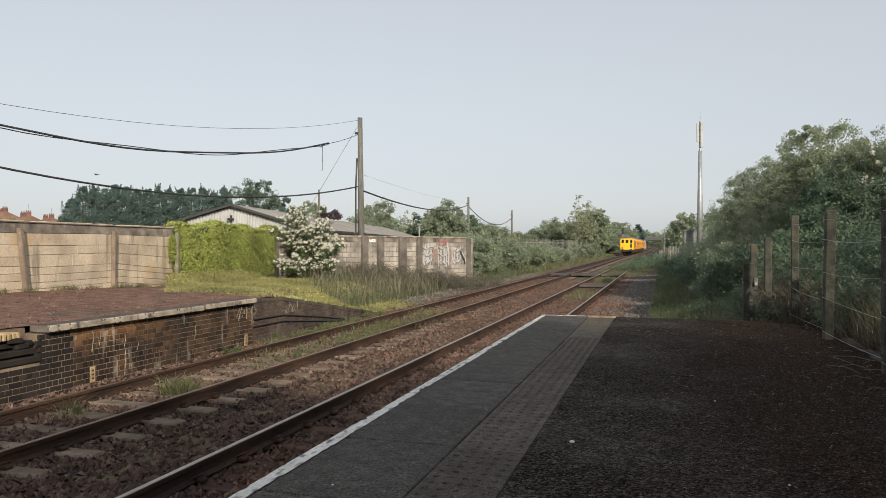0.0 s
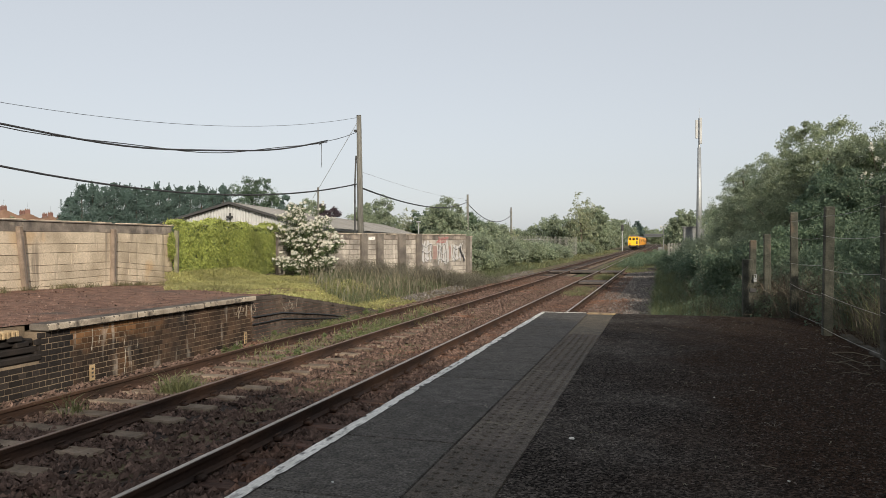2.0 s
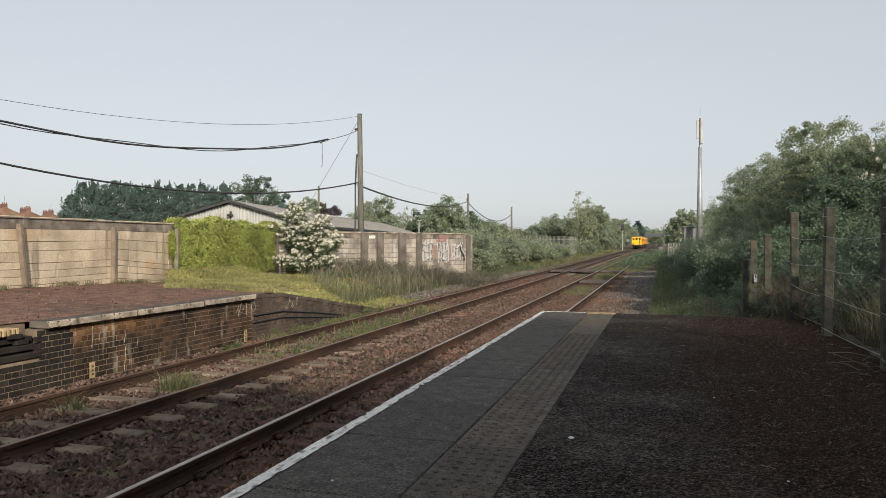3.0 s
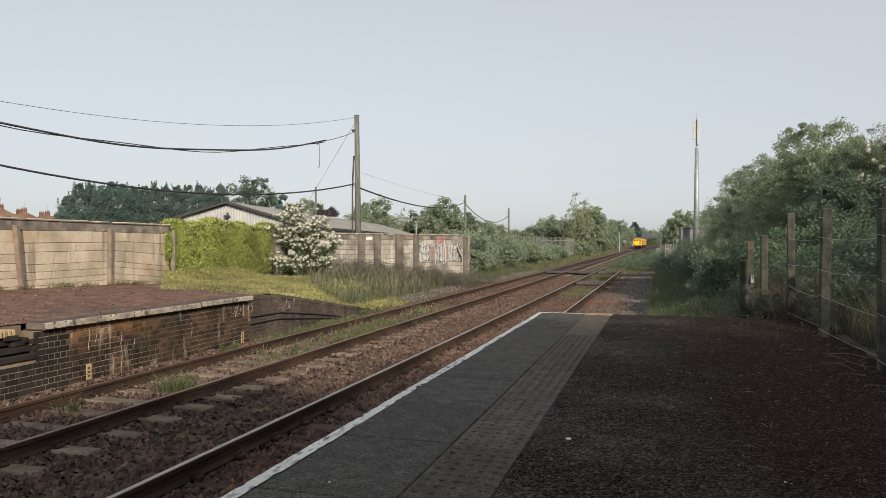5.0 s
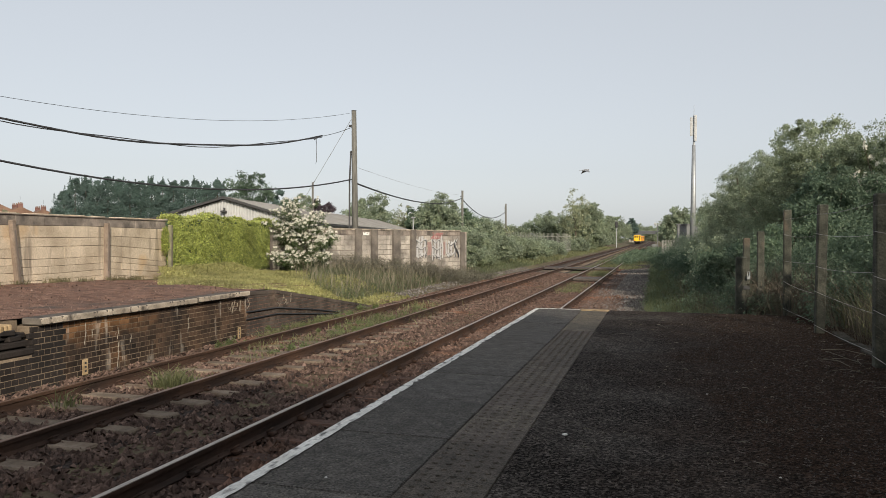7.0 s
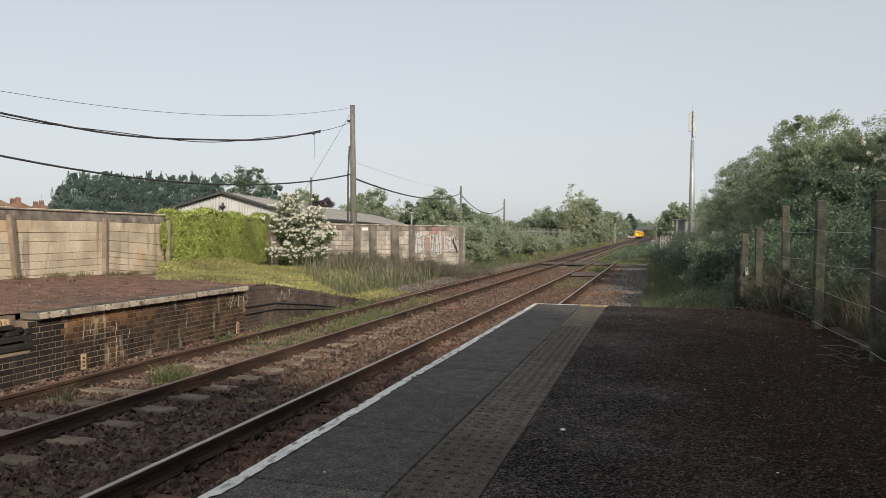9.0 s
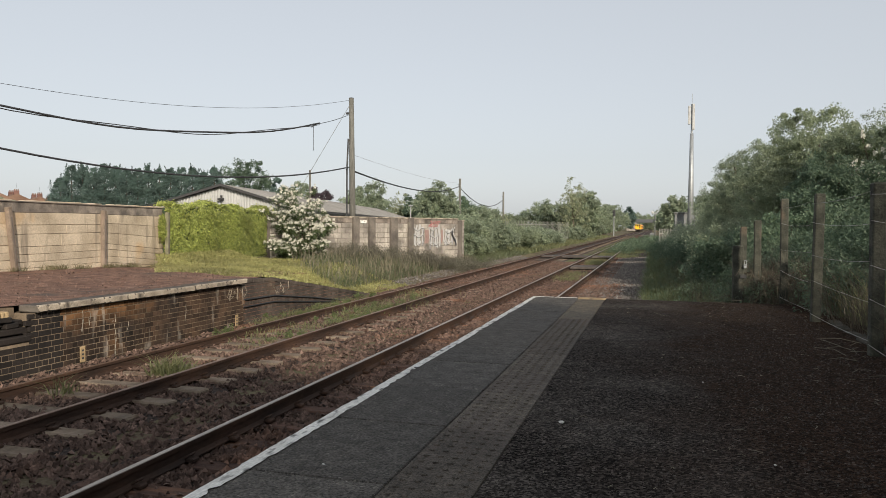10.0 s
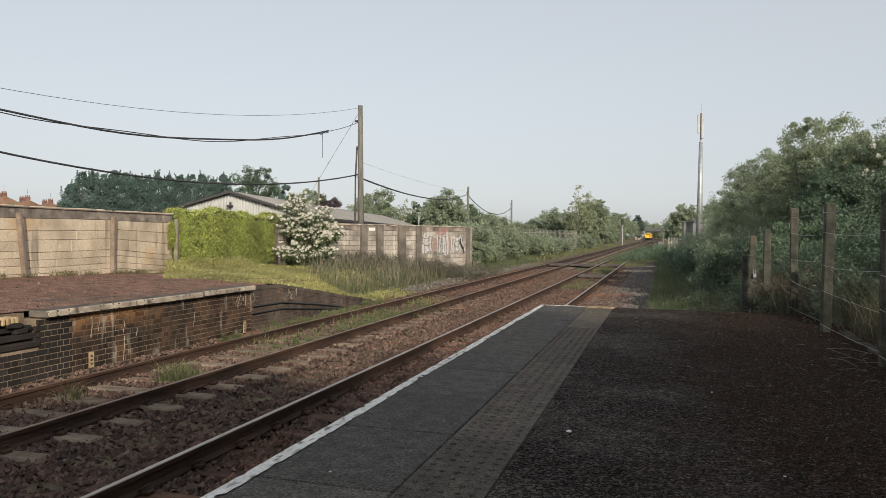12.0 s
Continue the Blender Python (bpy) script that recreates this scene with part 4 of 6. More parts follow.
def build_panel_wall():
    ang = math.degrees(math.atan2(W_B[1] - W_A[1], W_B[0] - W_A[0]))
    length = math.hypot(W_B[0] - W_A[0], W_B[1] - W_A[1])
    w = thing("wall_panel", "tall concrete panel wall with grey posts and stained panels", "wall", (*W_A, 0), ang, kind="structure")
    rng = random.Random(6)
    # local x runs along the wall, local -y faces the railway
    posts = [0.41, 3.98, 7.55, 11.12, 14.25, 17.9, 21.5, length]
    for i, s in enumerate(posts):
        lean = 8.5 if i == 2 else rng.uniform(-0.5, 0.5)
        top = W_TOP - 0.17 - 0.05 * rng.random()
        m = M_MOSSPOST if i == 4 else M_POSTC
        po = part("post", boxed(-0.072, 0.072, -0.17, -0.045, -0.7, top, 0.02), m, w, "mossy concrete post beside the ivy" if i == 4 else "grey concrete post")
        po.matrix_basis = pose(s, -0.24 if i == 4 else 0, 0, 0.8, -lean, 0)
        part("groove", boxed(-0.025, 0.025, -0.176, -0.165, 0.1, top - 0.25, 0.004), M_BLOCKJOINT, po)
    part("core", boxed(-0.3, length, -0.02, 0.03, -0.7, W_TOP - 0.05), M_BLOCKJOINT, w, "dark backing of the panels")
    ends = [-0.3] + posts
    for i, (a, b) in enumerate(zip(ends, ends[1:])):
        # planks of uneven height; in the bay before the ivy they sag away from the post
        rows = [W_TOP - 0.06, W_TOP - 0.31]
        while rows[-1] > -0.55:
            rows.append(rows[-1] - (0.27 if rows[-1] > 0.75 else 0.17) * rng.uniform(0.8, 1.2))
        for k, (hi, lo) in enumerate(zip(rows, rows[1:])):
            m = M_PANELTOP if k == 0 else M_PANEL
            n = rng.choice((2, 2, 3, 4))
            cut = [a] + sorted(a + (b - a) * (q + rng.uniform(-0.25, 0.25)) / n for q in range(1, n)) + [b]
            for c, d in zip(cut, cut[1:]):
                if i == 4:
                    sag = [0.26 * min(1.0, max(0.0, (W_TOP - 0.25 - h) / 0.8)) * ((q - a) / (b - a)) for h, q in ((hi, c), (hi, d), (lo, c), (lo, d))]
                else:
                    sag = [0.012 * math.sin(0.9 * q + h) for h, q in ((hi, c), (hi, d), (lo, c), (lo, d))]
                    if k == 0:
                        sag[0] = sag[1] = 0.0
                f = rng.uniform(-0.006, 0.006)
                g = 0.006
                bm = bmesh.new()
                vs = [bm.verts.new(p) for e, y in ((0.0, -0.02), (0.0, -0.040 + f), (0.006, -0.048 + f)) for p in ((c + 0.002 + e, y, lo + g + e - sag[2]), (d - 0.002 - e, y, lo + g + e - sag[3]), (d - 0.002 - e, y, hi - 0.002 - e - sag[1]), (c + 0.002 + e, y, hi - 0.002 - e - sag[0]))]
                for o in (0, 4):
                    for q in range(4):
                        bm.faces.new((vs[o + q], vs[o + (q + 1) % 4], vs[o + 4 + (q + 1) % 4], vs[o + 4 + q]))
                bm.faces.new(vs[8:12])
                part("panel", bm, m, w)
        part("coping", boxed(a, b, -0.08, 0.08, W_TOP - 0.06, W_TOP - 0.03, 0.008), M_PANELTOP, w, "thin grey coping")
        s = a
        while s < b - 0.1:
            n = rng.uniform(0.22, 0.42)
            if rng.random() < 0.93:
                part("coping_brick", boxed(s + 0.004, min(s + n, b) - 0.004, -0.085 + rng.uniform(0, 0.03), 0.08, W_TOP - 0.032, W_TOP + rng.uniform(-0.012, 0.006), 0.008), M_PANEL, w)
            s += n
    # a few red bricks showing at the foot of the wall
    for i in range(5):
        q = part("brick", boxed(0, 0.21, -0.075, -0.03, 0, 0.065, 0.006), M_REDBRICK, w, "bare red brick at the wall's foot")
        q.matrix_basis = pose(11.45 + i * 0.225, 0, -0.24 - 0.012 * i)
    return w, ang, length


wall, WALL_ANG, WALL_LEN = build_panel_wall()


# ---- block wall with piers and graffiti ----
B_A, B_B, B_TOP = (-13.75, 26.75), (-9.72, 36.76), 1.49


def build_block_wall():
    ang = math.degrees(math.atan2(B_B[1] - B_A[1], B_B[0] - B_A[0]))
    length = math.hypot(B_B[0] - B_A[0], B_B[1] - B_A[1])
    w = thing("wall_block", "weathered concrete block wall with piers and graffiti", "wall", (*B_A, 0), ang, kind="structure")
    part("core", boxed(-1.35, length, 0.0, 0.16, -0.8, B_TOP - 0.06), M_BLOCKJOINT, w)
    blocks = {n: mesh_of("block", boxed(0.009, n - 0.009, -0.02, 0.18, 0.009, 0.211, 0.010), M_BLOCK) for n in (0.45, 0.225)}
    tops = {n: mesh_of("block", boxed(0.009, n - 0.009, -0.02, 0.18, 0.009, 0.211, 0.010), M_PANELTOP) for n in (0.45, 0.225)}
    rng = random.Random(9)
    for k in range(9):
        z = B_TOP - 0.06 - (k + 1) * 0.22
        x = -1.35
        first = k % 2
        while x < length - 0.05:
            n = 0.225 if first else 0.45
            first = 0
            if x + n > length:
                n = 0.225
            b = part("block", tops[n] if k == 0 else blocks[n], M_BLOCK, w)
            b.matrix_basis = pose(x, rng.uniform(-0.004, 0.004), z)
            x += n
    part("coping", boxed(-1.37, length + 0.02, -0.05, 0.21, B_TOP - 0.06, B_TOP, 0.012), M_COPE, w, "thin mortar capping")
    for s, h in ((3.28, 0.18), (4.29, 0.19), (5.77, 0.23), (6.97, 0.17)):
        part("pier", boxed(s - h, s + h, -0.14, 0.0, -0.8, B_TOP - 0.02, 0.012), M_PIER, w, "projecting block pier")
    back = tagged(new("wall_block", None), "low grey block wall going on behind the bushes", "wall", kind="structure")
    back.matrix_basis = pose(B_B[0] - 0.42, B_B[1] + 0.25, -0.07, 0, 0, ang + 6)
    part("core", boxed(0, 1.35, 0.0, 0.16, -0.9, B_TOP - 0.06), M_BLOCKJOINT, back)
    for k in range(8):
        x = 0.0
        while x < 1.3:
            b = part("block", tops[0.45] if k == 0 else blocks[0.45], M_BLOCK, back)
            b.matrix_basis = pose(x, rng.uniform(-0.004, 0.004), B_TOP - 0.06 - (k + 1) * 0.22)
            x += 0.45
    part("coping", boxed(-0.02, 1.37, -0.05, 0.21, B_TOP - 0.06, B_TOP, 0.012), M_COPE, back, "thin mortar capping")
    for x in (0.75,):
        part("pier", boxed(x - 0.2, x + 0.2, -0.14, 0.0, -0.9, B_TOP - 0.02, 0.012), M_PIER, back, "projecting block pier")
    # painted letters: loops and strokes standing 4 mm off the blocks
    r = random.Random(12)

    def stroke(pts, width, m, off):
        bm = bmesh.new()
        pts = [Vector((p[0], p[1])) for p in pts]
        a, b = [], []
        for i, p in enumerate(pts):
            d = (pts[min(i + 1, len(pts) - 1)] - pts[max(i - 1, 0)]).normalized()
            nrm = Vector((-d.y, d.x)) * width / 2
            a.append(bm.verts.new((p.x + nrm.x, off, p.y + nrm.y)))
            b.append(bm.verts.new((p.x - nrm.x, off, p.y - nrm.y)))
        for i in range(len(pts) - 1):
            bm.faces.new((a[i], a[i + 1], b[i + 1], b[i]))
        part("painted_stroke", bm, m, w, "spray-painted graffiti stroke")
    off = -0.029
    # three tall groups of letters, white over black, with faded pink between and red loops above
    for k, (x0, x1, z0, z1) in enumerate(((7.22, 8.05, 0.10, 1.20), (8.42, 9.30, 0.02, 1.22), (9.62, 10.32, 0.12, 1.02))):
        for i in range(7):
            x = x0 + (x1 - x0) * (i + 0.5) / 7
            bend, foot = r.uniform(-0.10, 0.10), z0 + r.uniform(-0.08, 0.18)
            head = z1 - r.uniform(0, 0.28)
            line = [(x + bend * math.sin(3 * q) + (0.10 if i % 2 else -0.08) * (1 - q), head + (foot - head) * q) for q in np.linspace(0, 1, 12)]
            lift = 0.0005 * (7 * k + i)
            stroke([(p + 0.045, z - 0.02) for p, z in line], 0.07, M_GRAFF_K, off - lift)
            stroke(line, r.uniform(0.06, 0.12), M_GRAFF_W, off - 0.012 - lift)
        for i in range(3):
            z = z0 + (z1 - z0) * (0.18 + 0.3 * i)
            a, b = x0 + r.uniform(-0.05, 0.2), x1 - r.uniform(-0.05, 0.3)
            line = [(a + (b - a) * q, z + 0.07 * math.sin(7 * q + i)) for q in np.linspace(0, 1, 10)]
            stroke([(p, h - 0.035) for p, h in line], 0.05, M_GRAFF_K, off - 0.024 - 0.001 * i)
            stroke(line, 0.06, M_GRAFF_W, off - 0.028 - 0.001 * i)
    stroke([(10.42 - 0.17 * math.sin(5.2 * q) , 0.95 - 0.85 * q) for q in np.linspace(0, 1, 16)], 0.10, M_GRAFF_K, off - 0.034)
    stroke([(10.48 - 0.15 * math.sin(5.2 * q), 1.05 - 0.8 * q) for q in np.linspace(0, 1, 16)], 0.05, M_GRAFF_W, off - 0.037)
    for x in (8.16, 8.30, 9.42):
        stroke([(x, 0.9), (x + 0.05, 0.5), (x - 0.03, 0.25)], 0.16, M_GRAFF_P, off)
    for i in range(5):
        x = 8.45 + i * 0.17
        stroke([(x + 0.13 * math.sin(3 * q + i), 1.20 + 0.14 * math.cos(2.1 * q + i)) for q in np.linspace(0, 2.4, 14)], 0.035, M_GRAFF_R, off - 0.036)
    sgn = thing("small_sign", "small white rectangular sign on the block wall", "sign", (B_A[0] + (B_B[0] - B_A[0]) * 0.352, B_A[1] + (B_B[1] - B_A[1]) * 0.352, B_TOP - 0.22), ang)
    part("plate", boxed(-0.2, 0.2, -0.05, -0.035, -0.07, 0.07, 0.004), M_WHITE, sgn)


build_block_wall()


# ---- the shed behind the walls ----
def build_shed():
    a = math.radians(90 - 12.2)  # way of the ridge, from +x
    t = thing("shed", "long low shed with white corrugated gable and grey cement roof", "shed", (-25.3, 39.4, -0.6), 90 - math.degrees(a))
    # local y runs along the ridge, local x across
    L, hw, eave, ridge = 62.0, 4.9, 2.70, 4.15
    body = prismed([(-hw + 0.1, 0), (hw - 0.1, 0), (hw - 0.1, eave), (0, ridge - 0.12), (-hw + 0.1, eave)], "y", 0.15, L - 0.1)
    part("wall", body, M_CLAD, t, "pale sheet wall")
    bm = bmesh.new()
    x = -hw + 0.1
    while x < hw - 0.15:
        top = eave + (ridge - eave) * (1 - abs(x + 0.05) / hw) - 0.12
        box(bm, x, x + 0.11, 0.06, 0.15, 0.0, top, 0.02)
        x += 0.2
    part("gable_cladding", bm, M_CLAD, t, "white corrugated gable sheeting")
    for sgn in (-1, 1):
        bm = bmesh.new()
        n = 120
        for i in range(n):
            y0, y1 = -0.2 + i * (L + 0.2) / n, -0.2 + (i + 1) * (L + 0.2) / n
            ym = (y0 + y1) / 2
            for ya, yb, za, zb in ((y0, ym, 0.0, 0.05), (ym, y1, 0.05, 0.0)):
                vs = [bm.verts.new(p) for p in ((0, ya, ridge + za), (0, yb, ridge + zb), (sgn * (hw + 0.2), yb, eave - 0.05 + zb), (sgn * (hw + 0.2), ya, eave - 0.05 + za))]
                bm.faces.new(vs)
        part("roof", bm, M_ROOF, t, "grey weathered corrugated cement roof")
        part("verge", prismed([(0, ridge + 0.06), (sgn * (hw + 0.22), eave + 0.0), (sgn * (hw + 0.22), eave - 0.14), (0, ridge - 0.10)], "y", -0.26, -0.2), M_DARK, t, "dark verge board")
        part("gutter", boxed(sgn * (hw + 0.16) - 0.07, sgn * (hw + 0.16) + 0.07, -0.2, L, eave - 0.22, eave - 0.09, 0.02), M_DARK, t, "dark gutter")
    l = part("wall_lamp", boxed(-0.17, 0.17, -0.28, 0.05, 3.20, 3.33, 0.04), M_DARK, t, "dark floodlight under the gable")
    part("bracket", boxed(-0.04, 0.04, -0.1, 0.1, 3.3, 3.5), M_DARK, l)


build_shed()


# ---- poles and wires ----
def wire(name, label, a, b, sag, radius, material, wob=0.0, cat="cable"):
    a, b = Vector(a), Vector(b)
    pts = []
    for i in range(25):
        s = i / 24
        p = a.lerp(b, s)
        p.z -= 4 * sag * s * (1 - s) + (wob * math.sin(17 * s) if wob else 0)
        pts.append(p)
    return tagged(new(name, mesh_of(name, tubed(pts, radius, 5), material, True)), label, cat)


def build_poles():
    specs = (((-15.77, 37.04), -0.4, 7.97, 0.16), ((-25.28, 96.81), -0.8, 7.54, 0.17), ((-27.45, 137.9), -1.0, 7.65, 0.19))
    for i, ((x, y), z0, z1, r) in enumerate(specs):
        t = thing("telegraph_pole", "weathered grey wooden telegraph pole", "pole", (x, y, z0), group="telegraph poles")
        lean = 0.10 if i == 0 else 0.0
        part("shaft", tubed([(lean, 0, 0), (0, 0, z1 - z0)], [r * 1.15, r * 0.8], 10), M_POLE, t, smooth=True)
        part("insulator", boxed(-0.30, -0.08, -0.04, 0.04, z1 - z0 - 0.86, z1 - z0 - 0.74, 0.02), M_DARK, t, "small bracket with insulator")
        part("cap", tubed([(0, 0, z1 - z0), (0, 0, z1 - z0 + 0.03)], r * 0.85, 10), M_DARK, t)
        if i == 0:
            part("cable_guard", tubed([(-0.24, -0.05, 0), (-0.23, -0.05, 4.6), (-0.15, -0.05, 6.2)], 0.045, 6), M_CABLE, t, "dark cable running up the pole")
    p1, p2, p3 = (-15.85, 37.0), (-25.3, 96.8), (-27.45, 137.9)
    left = Vector((-19.96, 11.4, 0))
    wire("thin_wire", "thin grey overhead wire", (left.x, left.y, 5.47), (*p1, 7.87), 1.0, 0.008, M_CABLE)
    wire("overhead_cable", "black overhead cable sagging to the pole", (left.x, left.y, 4.29), (*p1, 4.27), 1.24, 0.035, M_CABLE)
    e = (-16.3, 34.2, 6.25)
    wire("broken_cable", "thick twisted black cable with a frayed end", (left.x, left.y, 5.32), e, 1.19, 0.036, M_CABLE, 0.03)
    wire("cable_strand", "loose strand twisted along the broken cable", (left.x, left.y, 5.34), e, 1.21, 0.018, M_CABLE, -0.06)
    wire("loose_end", "loose cable end hanging down", e, (e[0] - 0.35, e[1] - 0.2, e[2] - 0.2), -0.05, 0.03, M_CABLE)
    tagged(new("hanging_cable", mesh_of("hanging_cable", tubed([(e[0] - 0.28, e[1] - 0.1, e[2] - 0.0), (e[0] - 0.27, e[1] - 0.1, e[2] - 1.3), (e[0] - 0.33, e[1] - 0.1, e[2] - 1.38)], 0.014, 5), M_CABLE)), "loose length of cable hanging from the break", "cable")
    wire("tie_wire", "thin tie wire to the pole", e, (*p1, 7.1), 0.05, 0.015, M_CABLE)
    wire("stay_wire", "thin slanting stay wire", (*p1, 7.6), (-20.3, 39.0, 2.5), 0.0, 0.012, M_WIRE)
    wire("overhead_cable", "black overhead cable between the poles", (*p1, 4.13), (*p2, 6.56), 0.94, 0.05, M_CABLE)
    wire("overhead_cable", "black overhead cable between the poles", (*p2, 6.40), (*p3, 6.26), 1.88, 0.06, M_CABLE)
    wire("thin_wire", "thin grey overhead wire", (*p1, 5.0), (-24.0, 90, 6.6), 0.3, 0.008, M_WIRE)
    t = thing("wooden_post", "slim wooden post by the shed", "pole", (-23.27, 47.3, -0.6))
    part("shaft", tubed([(0, 0, 0), (0, 0, 5.6)], [0.09, 0.07], 8), M_POLE, t)
    t = thing("yard_lamp", "small white lamp on a short post", "lamp", (-19.0, 56.9, -0.7))
    part("post", tubed([(0, 0, 0), (0, 0, 3.4)], 0.05, 8), M_GREYBOX, t)
    part("head", boxed(-0.16, 0.16, -0.16, 0.16, 3.4, 3.52, 0.04), M_GREYBOX, t)


build_poles()


# ---- fence, mast, signals, crossing ----
def build_fence():
    rng = random.Random(2)
    posts = [(1.78, -2.4, 1.45), (1.78, -0.05, 1.46), (1.78, 2.3, 1.46), (1.78, 4.65, 1.45), (1.84, 7.01, 1.47), (1.83, 9.37, 1.48), (1.82, 11.47, 1.50), (1.58, 12.4, 1.20), (1.45, 13.2, 1.1)]
    f = thing("wire_fence", "post-and-wire fence of rough concrete posts", "fence", (0, 0, 0))
    for x, y, h in posts:
        base = -0.1 if y < 11.5 else -0.35
        p = part("post", boxed(-0.052, 0.052, -0.052, 0.052, base, h, 0.012), M_FENCEPOST, f, "rough weathered concrete fence post")
        p.matrix_basis = pose(x, y, 0, rng.uniform(-0.8, 0.8), rng.uniform(-0.8, 0.8), rng.uniform(-6, 6))
        for z in (0.15, 0.5, 0.82, 1.15, 1.38):
            if z < h:
                part("staple", boxed(-0.06, -0.048, -0.01, 0.01, z - 0.012, z + 0.012), M_DARK, p)
    for k, z in enumerate((0.12, 0.45, 0.80, 1.12, 1.40)):
        for a, b in zip(posts[3:6], posts[4:7]):
            w = wire("fence_wire", "", (a[0] - 0.058, a[1], z), (b[0] - 0.058, b[1], z + (0.03 if k % 2 else -0.03)), 0.005 + 0.03 * rng.random(), 0.0022, M_WIRE)
            w.parent = f
            del w["category"]
    e = thing("edging", "broken pale concrete edging along the fence", "edging", (0, 0, 0))
    y = 6.9
    while y < 9.3:
        n = rng.uniform(0.2, 0.5)
        q = part("edging_stone", boxed(-0.06, 0.06, 0.01, n - 0.02, -0.08, rng.uniform(0.0, 0.018), 0.008), M_EDGING, e)
        q.matrix_basis = pose(2.0 + rng.uniform(-0.03, 0.03), y, 0, rng.uniform(-1.5, 1.5), 0, rng.uniform(-4, 4))
        y += n
    g = thing("gate_post", "short timber gate post with a padlock", "gate post", (1.30, 12.4, -0.35))
    part("post", boxed(-0.08, 0.08, -0.07, 0.07, 0, 1.15, 0.012), M_FENCEPOST, g)
    part("hasp", boxed(0.02, 0.12, -0.085, -0.07, 0.64, 0.70, 0.004), M_DARK, g, "dark iron hasp")
    part("padlock", boxed(0.07, 0.12, -0.12, -0.08, 0.80, 0.86, 0.008), M_STEEL, g, "pale steel padlock")
    part("shackle", tubed([(0.08, -0.1, 0.86), (0.08, -0.1, 0.92), (0.11, -0.1, 0.92), (0.11, -0.1, 0.86)], 0.008, 5), M_STEEL, g)


def build_mast():
    t = thing("phone_mast", "tall grey steel telephone mast with panel antennas", "mast", (3.2, 68.8, -1.0))
    part("pole", tubed([(0, 0, 0), (0, 0, 6), (0, 0, 10.4)], [0.30, 0.22, 0.15], 12), M_STEEL, t, smooth=True)
    part("upper_pole", tubed([(0, 0, 10.4), (0, 0, 13.0)], 0.09, 10), M_STEEL, t)
    for dx, dy, z0, z1 in ((-0.22, -0.05, 11.2, 12.85), (0.12, -0.15, 10.7, 13.0), (0.05, 0.25, 11.2, 12.9)):
        a = part("antenna", boxed(dx - 0.11, dx + 0.11, dy - 0.06, dy + 0.06, z0, z1, 0.03), M_CLAD, t, "pale panel antenna")
        part("bracket", boxed(min(dx, 0), max(dx, 0) + 0.02, dy - 0.02, 0.02, (z0 + z1) / 2 - 0.03, (z0 + z1) / 2 + 0.03), M_STEEL, a)
    part("lightning_rod", tubed([(0, 0, 13.0), (0, 0, 13.9)], 0.02, 5), M_STEEL, t)
    c = thing("equipment_cabin", "grey steel equipment cabinet below the mast", "cabinet", (2.9, 70.6, -0.9))
    part("body", boxed(-1.0, 1.0, -0.6, 0.6, 0, 3.25, 0.03), M_CABIN, c)
    part("lid", boxed(-1.1, 1.1, -0.7, 0.7, 3.25, 3.35, 0.02), M_CABIN, c)
    part("door", boxed(-0.5, 0.5, -0.63, -0.6, 0.2, 2.6, 0.01), M_CABIN, c)


def palisade(name, label, a, b, h, z0, n):
    t = thing(name, label, "fence", (*a, z0), math.degrees(math.atan2(b[1] - a[1], b[0] - a[0])))
    L = math.hypot(b[0] - a[0], b[1] - a[1])
    bm = bmesh.new()
    prism(bm, [(-0.035, 0), (0.035, 0), (0.035, h - 0.08), (0, h), (-0.035, h - 0.08)], "y", -0.012, 0.012)
    me = mesh_of("pale", bm, M_PALE)
    for i in range(n):
        p = part("pale", me, M_PALE, t)
        p.matrix_basis = pose(i * L / (n - 1), 0, 0)
    for z in (0.35, h - 0.4):
        part("rail", boxed(0, L, 0.014, 0.05, z - 0.03, z + 0.03), M_PALE, t)


